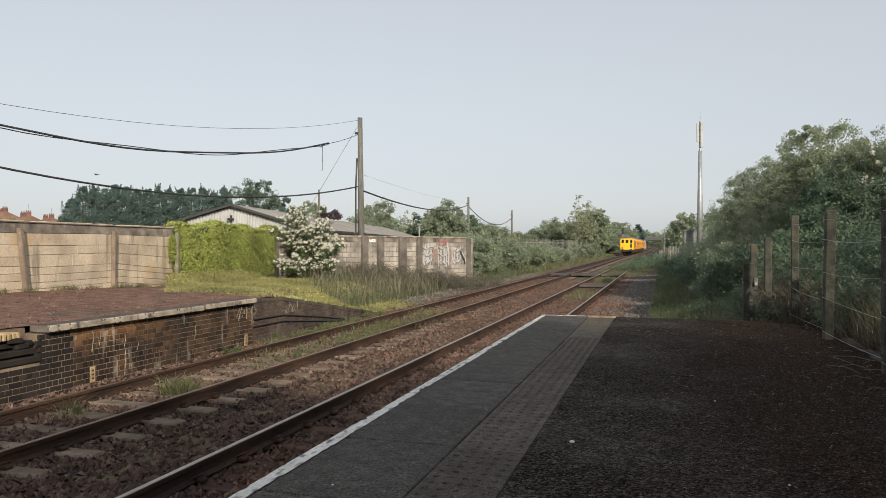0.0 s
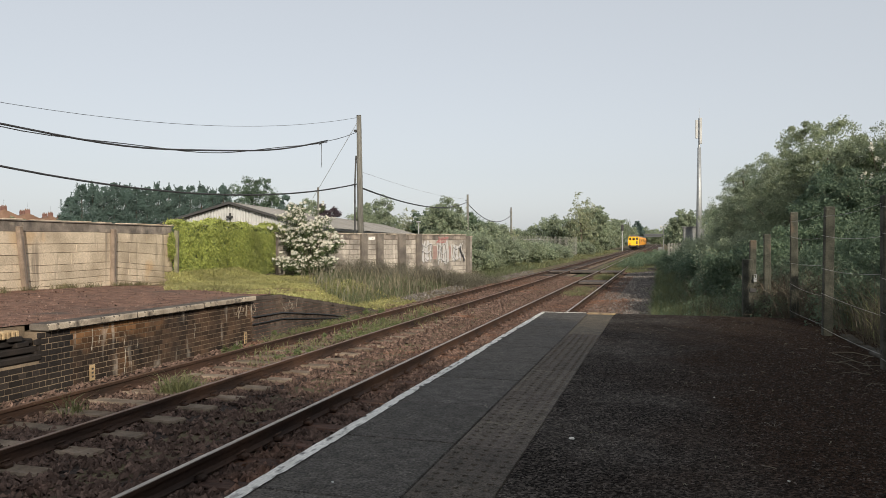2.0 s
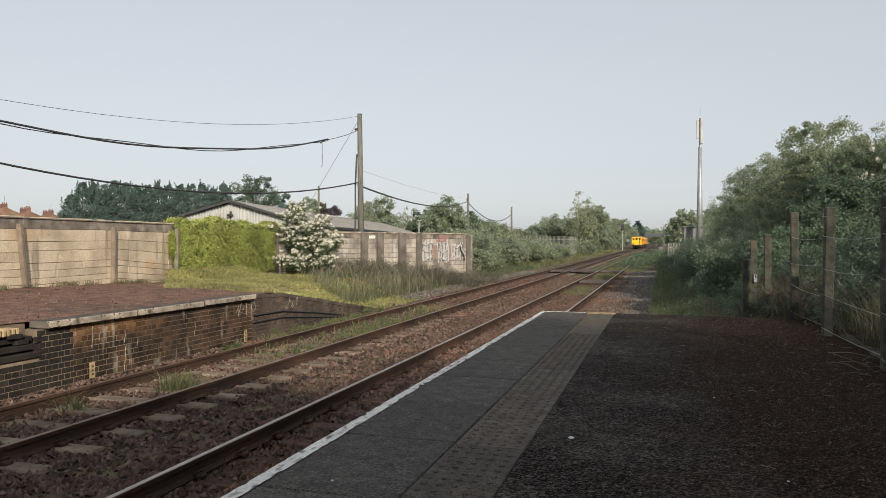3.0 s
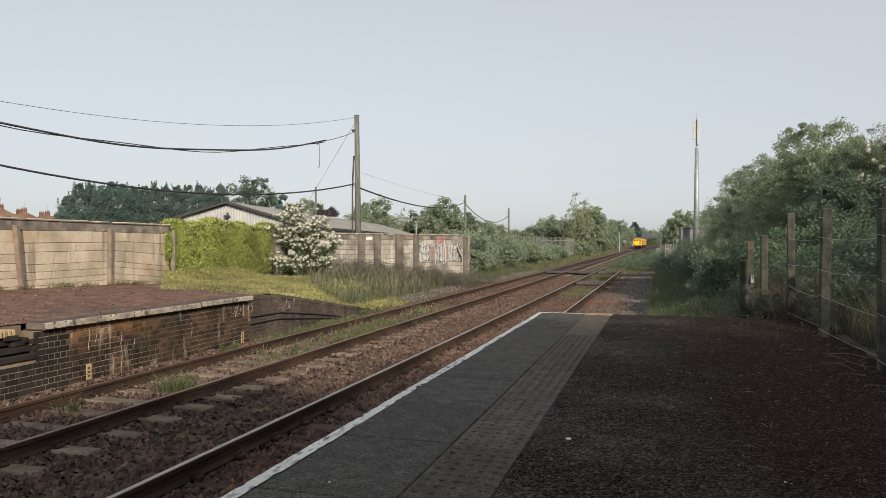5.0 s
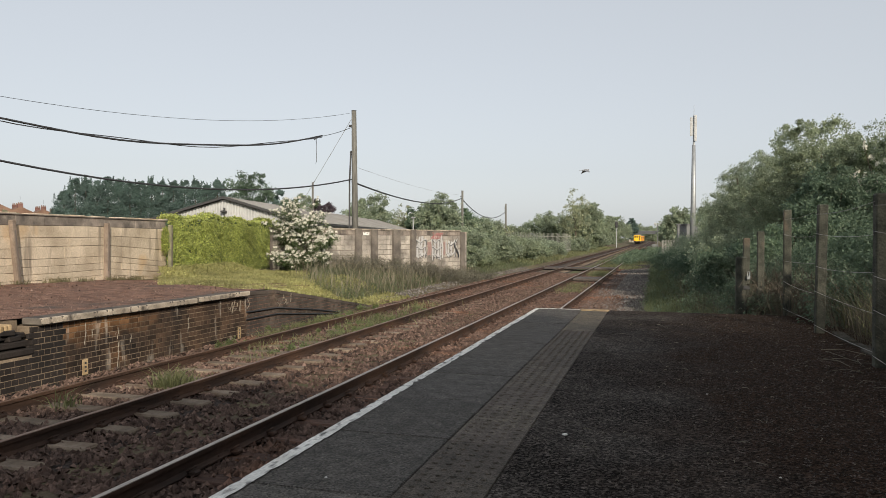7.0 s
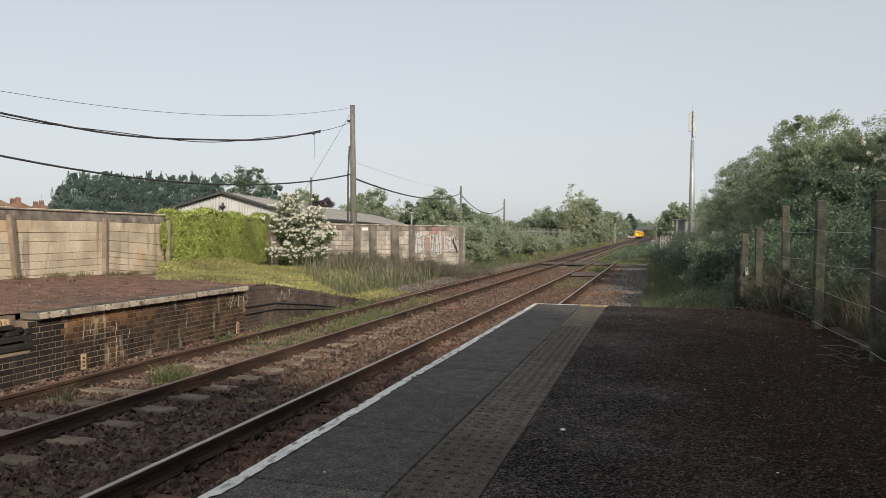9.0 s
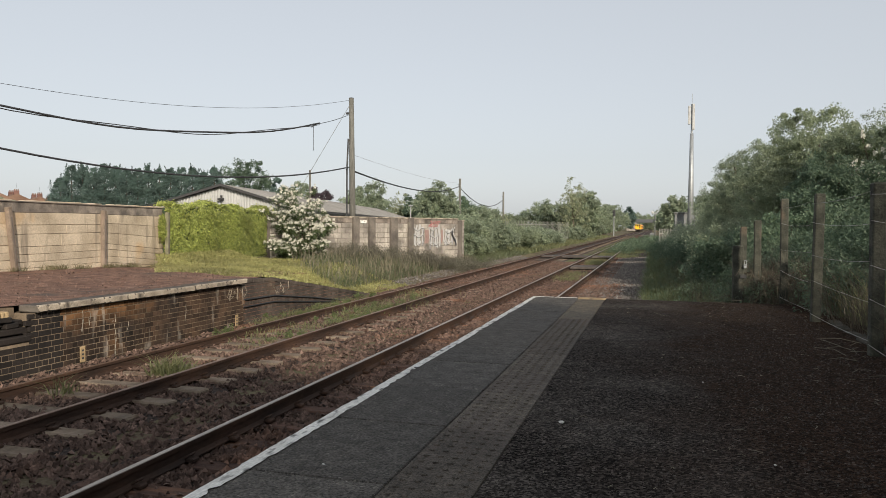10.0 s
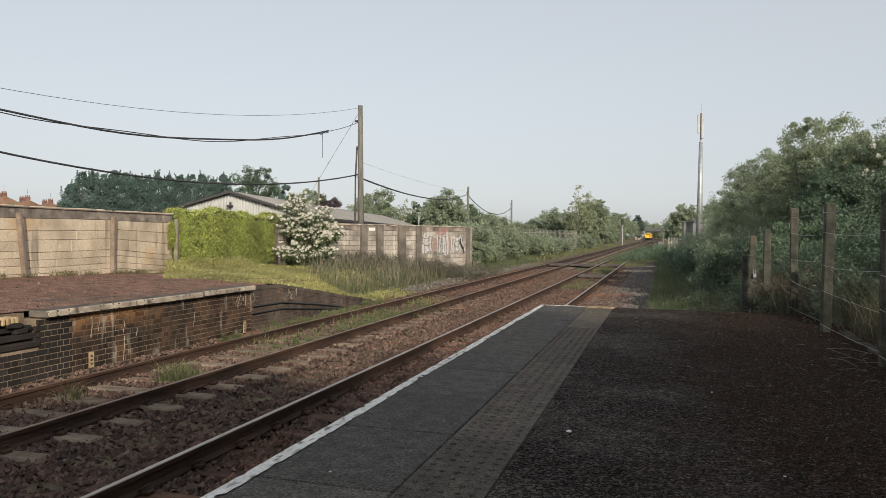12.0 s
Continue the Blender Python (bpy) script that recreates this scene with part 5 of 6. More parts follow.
def build_lineside():
    palisade("palisade_fence", "galvanised palisade fence half hidden by bushes", (-14.5, 74), (-11.2, 102), 2.5, -0.75, 46)
    palisade("palisade_fence", "pale steel palisade fence at the trackside", (0.5, 60), (2.3, 62.5), 2.0, -1.0, 16)
    # boarded crossing over both tracks
    c = thing("track_crossing", "boarded foot crossing laid between the rails", "crossing", (0, 0, 0))
    board = mesh_of("board", boxed(-0.5, 0.5, 0, 2.0, -0.10, 0.0, 0.012), M_BOARD)
    spans = ((-8.6, -7.62), (-7.40, -6.18), (-5.98, -4.18), (-3.97, -2.67), (-2.45, -0.6))
    for y, used in ((37.0, spans[3:4]), (50.5, spans[1:4])):
        for x0, x1 in used:
            n = max(1, round((x1 - x0) / 0.45))
            for i in range(n):
                b = part("board", board, M_BOARD, c)
                w = (x1 - x0) / n
                b.matrix_basis = pose(x0 + (i + 0.5) * w, y, RAIL_Z - 0.015) @ Matrix.Diagonal((w * 0.97, 1, 1, 1))
    # signals
    s = thing("railway_signal", "slim railway signal with a dark head", "signal", (-9.2, 185, -1.1))
    part("post", tubed([(0, 0, 0), (0, 0, 5.2)], 0.11, 8), M_GREYBOX, s)
    hd = part("head", boxed(-0.35, 0.35, -0.2, 0.2, 4.9, 6.4, 0.05), M_DARK, s, "black signal head")
    for z in (5.3, 5.95):
        part("hood", tubed([(0, -0.2, z), (0, -0.45, z)], [0.16, 0.17], 10), M_DARK, hd)
    s = thing("railway_signal", "signal post with white lamps beside the track", "signal", (0.4, 150, -1.1))
    part("post", tubed([(0, 0, 0), (0, 0, 5.0)], 0.09, 8), M_CABIN, s)
    part("arm", boxed(-0.6, 0.6, -0.06, 0.06, 4.85, 5.0, 0.02), M_GREYBOX, s)
    part("location_box", boxed(-1.0, -0.2, -0.3, 0.3, 0.0, 1.1, 0.03), M_CABIN, s, "drab relay box")
    for x in (-0.5, 0.5):
        part("lamp_head", boxed(x - 0.22, x + 0.22, -0.2, 0.12, 4.98, 5.35, 0.06), M_CLAD, s, "pale lamp head")
    # road bridge in the distance
    b = thing("road_bridge", "grey road bridge far along the line", "bridge", (0, 470, -1.2))
    part("deck", boxed(-40, 40, -4, 4, 5.2, 6.2, 0.05), M_BRIDGE, b)
    for x in (-12.5, 5.0):
        part("abutment", boxed(x - 3, x + 3, -4, 4, -0.5, 5.2), M_BLOCK, b)
    part("parapet", boxed(-40, 40, -4.2, -3.9, 6.2, 7.2, 0.05), M_BRIDGE, b)


build_fence()
build_mast()
build_lineside()


# ---- far houses ----
def build_houses():
    th = math.atan(388 / 1300)
    for i, (u, d, w, h) in enumerate(((-0.60, 150, 9, 6.9), (-0.568, 155, 8, 6.4), (-0.537, 165, 8, 6.2), (-0.518, 190, 8, 6.5), (-0.63, 150, 9, 7.2))):
        x, y = -math.sin(th) * d + math.cos(th) * u * d, math.cos(th) * d + math.sin(th) * u * d
        t = thing("terraced_house", "distant red-brick terraced house with chimney", "house", (x, y, -1.2), -35, group="terraced houses")
        part("wall", boxed(-w / 2, w / 2, -4, 4, 0, h, 0), M_REDBRICK, t)
        part("roof", prismed([(-4.4, h), (4.4, h), (0, h + 2.2)], "x", -w / 2, w / 2), M_TILEROOF, t)
        for cx in (-w / 2 + 0.8, w / 2 - 0.8):
            c = part("chimney", boxed(cx - 0.28, cx + 0.28, -0.5, 0.5, h + 1.2, h + 2.8, 0.03), M_REDBRICK, t)
            for k in (-0.4, 0.0, 0.4):
                part("chimney_pot", tubed([(cx, k * 0.8, h + 2.8), (cx, k * 0.8, h + 3.1)], [0.12, 0.09], 8), M_TILEROOF, c)
        for cx in (-w / 4, w / 4):
            part("window", boxed(cx - 0.5, cx + 0.5, -4.04, -4.0, 2.9, 4.1), M_GLASS, t)
        part("aerial", tubed([(w / 2 - 0.8, 0, h + 3.4), (w / 2 - 0.8, 0, h + 4.3)], 0.02, 4), M_DARK, t)


build_houses()


# ---- unseen house added behind the viewer to shade the foreground ----
def build_shade_house():
    t = thing("station_house", "plain unseen brick house added behind the viewer for its shadow", "house", (0, 0, 0))
    part("wall", boxed(-0.4, 8.0, -15.0, -4.5, -1.2, 4.4), M_REDBRICK, t)
    part("roof", prismed([(-0.8, 4.4), (8.4, 4.4), (3.8, 6.4)], "y", -15.3, -4.2), M_TILEROOF, t)


build_shade_house()


# ---- the train ----
def vehicle(train, name, y0, length, side, end, label, end_windows):
    """A rail vehicle from y0 forward, its rear end at y0; the body is the part, its details are sub-parts."""
    prof = [(-1.28, 1.05), (-1.33, 1.9), (-1.32, 2.9), (-1.18, 3.3), (1.18, 3.3), (1.32, 2.9), (1.33, 1.9), (1.28, 1.05)]
    body = part(name, prismed(prof, "y", y0 + 0.25, y0 + length - 0.25), side, train, label)
    roof = [(-1.20, 3.28), (-1.0, 3.52), (-0.6, 3.72), (0, 3.79), (0.6, 3.72), (1.0, 3.52), (1.20, 3.28)]
    part("roof", prismed(roof, "y", y0 + 0.2, y0 + length - 0.2), M_TRAINROOF, body, "grey rounded roof")
    part("end_panel", prismed([(a * 0.99, b) for a, b in prof], "y", y0 + 0.12, y0 + 0.26), end, body)
    part("end_panel", prismed([(a * 0.99, b) for a, b in prof], "y", y0 + length - 0.26, y0 + length - 0.12), end, body)
    part("solebar", boxed(-1.2, 1.2, y0 + 0.2, y0 + length - 0.2, 0.75, 1.05), M_UNDER, body)
    part("equipment", boxed(-1.1, 1.1, y0 + length * 0.36, y0 + length * 0.64, 0.35, 0.8, 0.05), M_UNDER, body)
    for c in (y0 + 3.0, y0 + length - 3.0):
        part("bogie", boxed(-1.1, 1.1, c - 1.6, c + 1.6, 0.38, 0.72, 0.06), M_UNDER, body)
        for d in (-1.0, 1.0):
            for x in (-0.75, 0.75):
                part("wheel", tubed([(x - 0.065, c + d, 0.46), (x + 0.065, c + d, 0.46)], 0.46, 14), M_UNDER, body)
    if end_windows:
        for x, w in ((-0.84, 0.46), (0.0, 0.56), (0.84, 0.46)):
            part("cab_window", boxed(x - w / 2, x + w / 2, y0 + 0.10, y0 + 0.14, 2.40, 3.05, 0.01), M_GLASS, body, "dark cab window")
        part("route_box", boxed(0.62, 0.98, y0 + 0.06, y0 + 0.13, 1.45, 2.25, 0.02), M_DARK, body, "dark jumper box on the end")
        part("tail_lamp", boxed(-1.05, -0.78, y0 + 0.04, y0 + 0.13, 1.25, 1.60, 0.02), M_RED, body, "red tail lamp board")
        part("buffer_beam", boxed(-1.25, 1.25, y0 + 0.02, y0 + 0.25, 0.62, 1.06, 0.02), M_UNDER, body)
        part("end_door", boxed(-0.32, 0.32, y0 + 0.095, y0 + 0.13, 1.15, 2.30, 0.01), end, body)
        for x in (-0.86, 0.86):
            part("buffer", tubed([(x, y0 + 0.05, 0.98), (x, y0 - 0.4, 0.98), (x, y0 - 0.42, 0.98)], [0.12, 0.12, 0.24], 12), M_UNDER, body)
        part("grille", boxed(1.325, 1.345, y0 + 5, y0 + 9, 1.5, 2.8), M_UNDER, body)
    for i in range(int((length - 5) / 2.6)):
        y = y0 + 3.2 + i * 2.6
        for x in (-1.325, 1.325):
            part("side_window", boxed(x - 0.012, x + 0.012, y, y + 1.0, 2.05, 2.75), M_GLASS if end_windows == 0 else M_TRAINROOF, body)
    return body


train = thing("train", "yellow and orange inspection train running away along the line", "train", (FAR_C, 152.5, RAIL_Z))
vehicle(train, "locomotive", 0.0, 16.5, M_ORANGE, M_YELLOW, "orange locomotive with a yellow end", 1)
for i in range(3):
    vehicle(train, "coach", 17.0 + i * 20.6, 20.1, M_ORANGE, M_YELLOW, "orange-sided coach", 0)
vehicle(train, "locomotive", 17.0 + 3 * 20.6, 16.5, M_ORANGE, M_YELLOW, "orange locomotive at the front", 1)

# ---- the pigeon ----
bird = thing("pigeon", "grey pigeon flying across the sky", "bird", (0, 20, 4))
bm = bmesh.new()
tube(bm, [(0, -0.17, 0), (0, -0.10, 0.005), (0, 0.0, 0), (0, 0.10, 0.01), (0, 0.15, 0.035), (0, 0.19, 0.03)], [0.012, 0.035, 0.055, 0.045, 0.032, 0.006], 10)
M_BIRD = mat("pigeon_feathers", (0.11, 0.115, 0.125), (0.24, 0.25, 0.27), 12, 0.8, 0.1, 60, local=True)
part("body", bm, M_BIRD, bird, smooth=True)
part("tail", prismed([(-0.02, -0.004), (0.02, -0.004), (0.02, 0.004), (-0.02, 0.004)], "y", -0.30, -0.12), M_BIRD, bird)
wings = []
for sgn in (-1, 1):
    bm = bmesh.new()
    top = [bm.verts.new((sgn * x, y, 0.006)) for x, y in ((0.02, 0.07), (0.16, 0.11), (0.33, 0.02), (0.30, -0.04), (0.15, -0.06), (0.02, -0.07))]
    low = [bm.verts.new((v.co.x, v.co.y, -0.004)) for v in top]
    bm.faces.new(top)
    bm.faces.new(low[::-1])
    for i in range(6):
        bm.faces.new((top[i], low[i], low[(i + 1) % 6], top[(i + 1) % 6]))
    wings.append(part("wing", bm, M_BIRD, bird))


crow = copy_thing(bird, pose(0, 30, 6))
tagged(crow, "small dark bird flying off above the wall")
crow_wings = [o for o in crow.children if o.name.startswith("wing")]

# ---- planting ----
def build_right_bank():
    hedge = "trees behind the fence"
    # x, y, height, spread, material, leaves
    spec = (
        # these three are out of view, added to shade the platform
        (5.6, -6.0, 8.0, 3.0, M_LEAF_HEDGE, 7000), (5.0, -1.5, 6.6, 2.7, M_LEAF_HEDGE, 7000), (5.0, 3.0, 5.8, 2.3, M_LEAF_HEDGE, 9000),
        (5.6, 7.6, 3.4, 1.8, M_LEAF_HEDGE, 8000), (5.5, 12.5, 3.6, 1.8, M_LEAF_HEDGE, 12000), (3.9, 18.6, 3.4, 1.6, M_LEAF_DARK, 24000),
        (6.9, 19.0, 5.5, 2.2, M_LEAF_DARK, 28000), (4.9, 21.8, 4.5, 1.9, M_LEAF_OLIVE, 32000), (4.0, 24.6, 5.35, 1.9, M_LEAF_OLIVE, 34000),
        (6.2, 27.0, 5.6, 2.4, M_LEAF_HAZED, 16000), (3.9, 29.2, 5.3, 2.0, M_LEAF_HAZED, 30000), (3.6, 34.2, 5.2, 2.0, M_LEAF_HAZED, 26000),
        (6.0, 38.0, 6.0, 2.6, M_LEAF_HEDGE, 12000), (3.7, 41.0, 4.9, 2.1, M_LEAF_HAZED, 20000), (3.6, 50.0, 4.6, 2.2, M_LEAF_HAZED, 14000), (4.2, 59.0, 4.2, 2.2, M_LEAF_HEDGE, 10000),
    )
    for i, (x, y, h, s, m, n) in enumerate(spec):
        tree("tree", "leafy green tree in the overgrown bank" if m is not M_LEAF_OLIVE else "olive-leaved willow in the overgrown bank", m, h * 1.1, s, (x + (0.011 * y if y > 15 else 0.0) + (0.35 if 20 < y < 31 else 0.0), y, -0.6), 100 + i, 170, int(n * (3.0 if y < 2 else 3.6 if y < 15 else 2.4)), 0.065 if y < 2 else 0.022 if y < 15 else 0.030, 0.03, hedge, rough=0.14, clump=0.20)
    low = (
        (3.2, 8.2, 1.3, 1.0, M_LEAF_DARK, 9000), (3.0, 10.6, 1.9, 1.1, M_LEAF_DARK, 12000), (3.2, 13.2, 2.3, 1.3, M_LEAF_DARK, 14000), (2.3, 15.2, 1.5, 1.1, M_LEAF_DARK, 12000),
        (3.0, 17.5, 2.4, 1.5, M_LEAF_HEDGE, 14000), (2.0, 20.0, 1.7, 1.3, M_LEAF_DARK, 12000), (2.4, 24.5, 2.1, 1.6, M_LEAF_HAZED, 14000), (1.6, 29.0, 1.5, 1.4, M_LEAF_DARK, 12000),
        (2.2, 34.5, 2.2, 1.7, M_LEAF_HAZED, 12000), (1.0, 40.0, 1.3, 1.5, M_LEAF_HEDGE, 9000), (1.8, 46.0, 2.0, 1.8, M_LEAF_HAZED, 9000), (2.6, 55.0, 2.2, 1.9, M_LEAF_HEDGE, 8000),
    )
    for i, (x, y, h, s, m, n) in enumerate(low):
        tree("bush", "dense green bush behind the wire fence", m, h, s, (x, y, float(ground_z(x, y)) - 0.05), 200 + i, 60, int(n * (2.2 if y < 16 else 1.4)), 0.020 if y < 16 else 0.030, 0.0, "bushes along the fence", "bush", 0.03, 0.4, 0.34)
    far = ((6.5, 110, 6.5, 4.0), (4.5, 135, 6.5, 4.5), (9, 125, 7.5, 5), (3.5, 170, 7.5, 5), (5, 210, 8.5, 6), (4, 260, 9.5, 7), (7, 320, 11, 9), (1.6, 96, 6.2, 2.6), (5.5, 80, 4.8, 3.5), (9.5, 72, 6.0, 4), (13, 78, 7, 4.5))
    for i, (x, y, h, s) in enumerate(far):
        tree("tree", "hazy green tree far along the line", M_LEAF_HAZED if i % 3 else M_LEAF_HEDGE, h * 1.13, s, (x + s * 0.4, y, -1.15), 300 + i, 45, 7000, 0.10 + y / 1600, 0.03, "distant trees", rough=0.4)


def build_left_trees():
    def world_at(u, depth):
        th = math.atan(388 / 1300)
        k = u * depth
        return (-math.sin(th) * depth + math.cos(th) * k, math.cos(th) * depth + math.sin(th) * k)
    # conifer screen
    rng = np.random.default_rng(31)
    for i in range(15):
        u = -0.505 + i * 0.0148
        x, y = world_at(u, 92 + rng.uniform(-1.5, 1.5))
        h = 10.0 + rng.uniform(-0.5, 0.6) - (0.7 if i < 1 else 0)
        t = thing("conifer", "dark green conifer in a dense screen", "tree", (x, y, -1.3), rng.uniform(0, 360), "conifer screen")
        n = 150
        zz = 0.2 + (h - 0.9) * rng.random(n) ** 0.9
        wide = 1.9 * np.clip((h - zz) / (h * 0.40), 0.05, 1.0)
        a = rng.random(n) * 6.28
        c = np.stack([np.cos(a) * wide * 0.62, np.sin(a) * wide * 0.62, zz], 1)
        v, q = leaf_cloud(rng, c, 0.12 + 0.33 * wide, 17000, 0.105, aspect=0.3)
        tips, rads = [], []
        for _ in range(7):
            px, py = rng.normal() * 0.75, rng.normal() * 0.75
            top = h - 0.55 * math.hypot(px, py) - 0.5 * rng.random()
            lean = rng.normal() * 0.05
            for k in range(9):
                tips.append((px + lean * (9 - k), py, top - 0.15 * k))
                rads.append(0.03 + 0.05 * k)
        vt, qt = leaf_cloud(rng, np.array(tips), np.array(rads), 1500, 0.10, aspect=0.16)
        part("trunk", tubed([(0, 0, 0), (0, 0, h - 1.6)], [0.2, 0.05], 6), M_BARK, t)
        part("crown", fast_mesh("crown", np.concatenate([v, vt]), np.concatenate([q, qt + len(v)]), M_LEAF_CONIFER), M_LEAF_CONIFER, t)
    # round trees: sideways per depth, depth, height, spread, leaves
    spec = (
        (-0.252, 110, 11.0, 4.6, M_LEAF_DARK), (-0.21, 105, 8.6, 2.2, M_LEAF_CONIFER), (-0.18, 112, 8.7, 3.0, M_LEAF_HAZED), (-0.157, 90, 6.8, 2.2, M_LEAF_COPPER),
        (-0.09, 112, 8.8, 4.2, M_LEAF_HAZED), (-0.112, 125, 7.8, 4.0, M_LEAF_HAZED), (-0.045, 118, 7.2, 3.6, M_LEAF_SPRING), (-0.02, 112, 7.2, 3.2, M_LEAF_DARK),
        (0.003, 100, 8.0, 3.9, M_LEAF_HAZED), (0.03, 112, 6.4, 4.0, M_LEAF_HEDGE), (0.062, 108, 4.9, 3.6, M_LEAF_HAZED), (0.085, 118, 4.6, 3.4, M_LEAF_SPRING), (0.105, 150, 4.8, 4.0, M_LEAF_HAZED),
        (0.14, 150, 5.8, 4.2, M_LEAF_HAZED), (0.165, 130, 6.3, 4.0, M_LEAF_HAZED), (0.205, 130, 7.4, 3.8, M_LEAF_HAZED), (0.19, 118, 9.0, 3.0, M_LEAF_SPRING), (0.204, 145, 7.6, 3.4, M_LEAF_HEDGE),
        (0.220, 190, 8.3, 4.6, M_LEAF_HAZED), (0.207, 165, 6.6, 4.2, M_LEAF_SPRING), (0.235, 260, 9.6, 6.0, M_LEAF_HAZED), (0.266, 420, 14.0, 4.0, M_LEAF_CONIFER), (0.231, 210, 6.0, 3.6, M_LEAF_HAZED),
        (-0.04, 160, 6.6, 5.0, M_LEAF_HAZED), (0.06, 170, 6.8, 5.5, M_LEAF_HAZED), (-0.575, 100, 5.3, 3.0, M_LEAF_OLIVE), (-0.61, 105, 5.2, 3.4, M_LEAF_HEDGE), (0.33, 420, 11, 9, M_LEAF_HAZED), (0.247, 400, 11, 9, M_LEAF_HAZED), (0.275, 540, 12, 9, M_LEAF_HAZED), (0.292, 520, 10, 8, M_LEAF_HAZED), (0.308, 560, 12, 9, M_LEAF_HAZED),
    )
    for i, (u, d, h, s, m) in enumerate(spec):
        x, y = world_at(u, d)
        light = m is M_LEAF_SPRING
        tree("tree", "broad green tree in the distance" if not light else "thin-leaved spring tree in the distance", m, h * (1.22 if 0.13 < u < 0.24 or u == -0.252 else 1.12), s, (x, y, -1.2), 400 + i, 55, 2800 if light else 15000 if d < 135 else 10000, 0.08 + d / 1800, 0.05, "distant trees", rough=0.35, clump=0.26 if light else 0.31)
    # bushes along the west side of the line
    spec = ((0.028, 44, 2.6, 2.0), (0.05, 48, 2.1, 2.0), (0.055, 52, 1.7, 1.4), (0.081, 56, 2.2, 2.2), (0.105, 64, 2.1, 2.4), (0.131, 75, 1.9, 2.6), (0.150, 84, 1.7, 2.4), (0.115, 78, 1.7, 2.6), (0.14, 92, 1.6, 3.0), (0.187, 112, 2.2, 2.4), (0.198, 128, 2.6, 2.8), (0.213, 160, 3.4, 3.4))
    for i, (u, d, h, s) in enumerate(spec):
        x, y = world_at(u, d)
        tree("bush", "green bramble bush beside the line", (M_LEAF_HAZED, M_LEAF_OLIVE, M_LEAF_HAZED)[i % 3], h, s, (x, y, float(ground_z(x, y)) - 0.05), 500 + i, 45, 19000, 0.036 + d / 2000, 0.0, "lineside bushes", "bush", 0.04, 0.4, 0.33)


def build_hawthorn():
    rng = np.random.default_rng(71)
    t = thing("hawthorn", "hawthorn bush covered in white blossom", "bush", (-13.25, 26.0, -0.5))
    bm = bmesh.new()
    sprays, inner = [], []
    # upright and arching boughs; their tips follow an uneven, wide-shouldered outline
    for i in range(52):
        a = 2.4 * i + rng.normal() * 0.3
        h = 0.75 + 2.1 * rng.random() ** 1.1
        r = float(np.interp(h, [0.6, 1.1, 1.6, 2.2, 2.8, 3.2], [1.2, 1.5, 1.45, 1.2, 0.9, 0.6])) * (0.62 + 0.42 * rng.random())
        if i in (3, 17, 30, 41):
            h, r = 3.0 + 0.25 * rng.random(), 0.25 + 0.5 * rng.random()
        tip = np.array([r * math.cos(a), r * math.sin(a), h])
        mid = np.array([tip[0] * 0.42, tip[1] * 0.42, h * 0.66]) + rng.normal(size=3) * 0.06
        foot = np.array([0.12 * math.cos(a), 0.12 * math.sin(a), 0.0])
        tube(bm, [tuple(foot), tuple(mid), tuple(tip)], [0.03, 0.018, 0.005], 5)
        for q in np.linspace(0.05, 1.0, 15):
            p = mid + (tip - mid) * q
            sprays.append(p + rng.normal(size=3) * np.array([0.15, 0.15, 0.10]))
        for q in np.linspace(0.35, 1.0, 4):
            inner.append(foot + (mid - foot) * q + rng.normal(size=3) * 0.16)
    part("stem", bm, M_BARK, t)
    sprays, inner = np.array(sprays), np.array(inner)
    v1, q1 = leaf_cloud(rng, sprays - np.array([0, 0, 0.05]), 0.11 + 0.10 * rng.random(len(sprays)), 22000, 0.028)
    v2, q2 = leaf_cloud(rng, inner, 0.15 + 0.1 * rng.random(len(inner)), 9000, 0.03)
    part("crown", fast_mesh("crown", np.concatenate([v1, v2]), np.concatenate([q1, q2 + len(v1)]), M_LEAF_HAW), M_LEAF_HAW, t)
    # blossom in flat sprays along the upper side of the boughs
    fc = sprays[rng.random(len(sprays)) < 0.85] + np.array([0, 0, 0.05])
    fc = np.concatenate([fc, fc + rng.normal(size=fc.shape) * np.array([0.09, 0.09, 0.03])])
    v, q = leaf_cloud(rng, fc, 0.035 + 0.055 * rng.random(len(fc)), 96000, 0.0125, flat=1.0, aspect=0.9)
    part("blossom", fast_mesh("blossom", v, q, M_FLOWER), M_FLOWER, t, "sprays of white blossom")
    t2 = copy_thing(t, pose(5.35, 19.6, -0.6, 0, 0, 130) @ Matrix.Diagonal((0.9, 0.9, 1.25, 1)))
    tagged(t2, "blossoming hawthorn among the trees behind the fence")


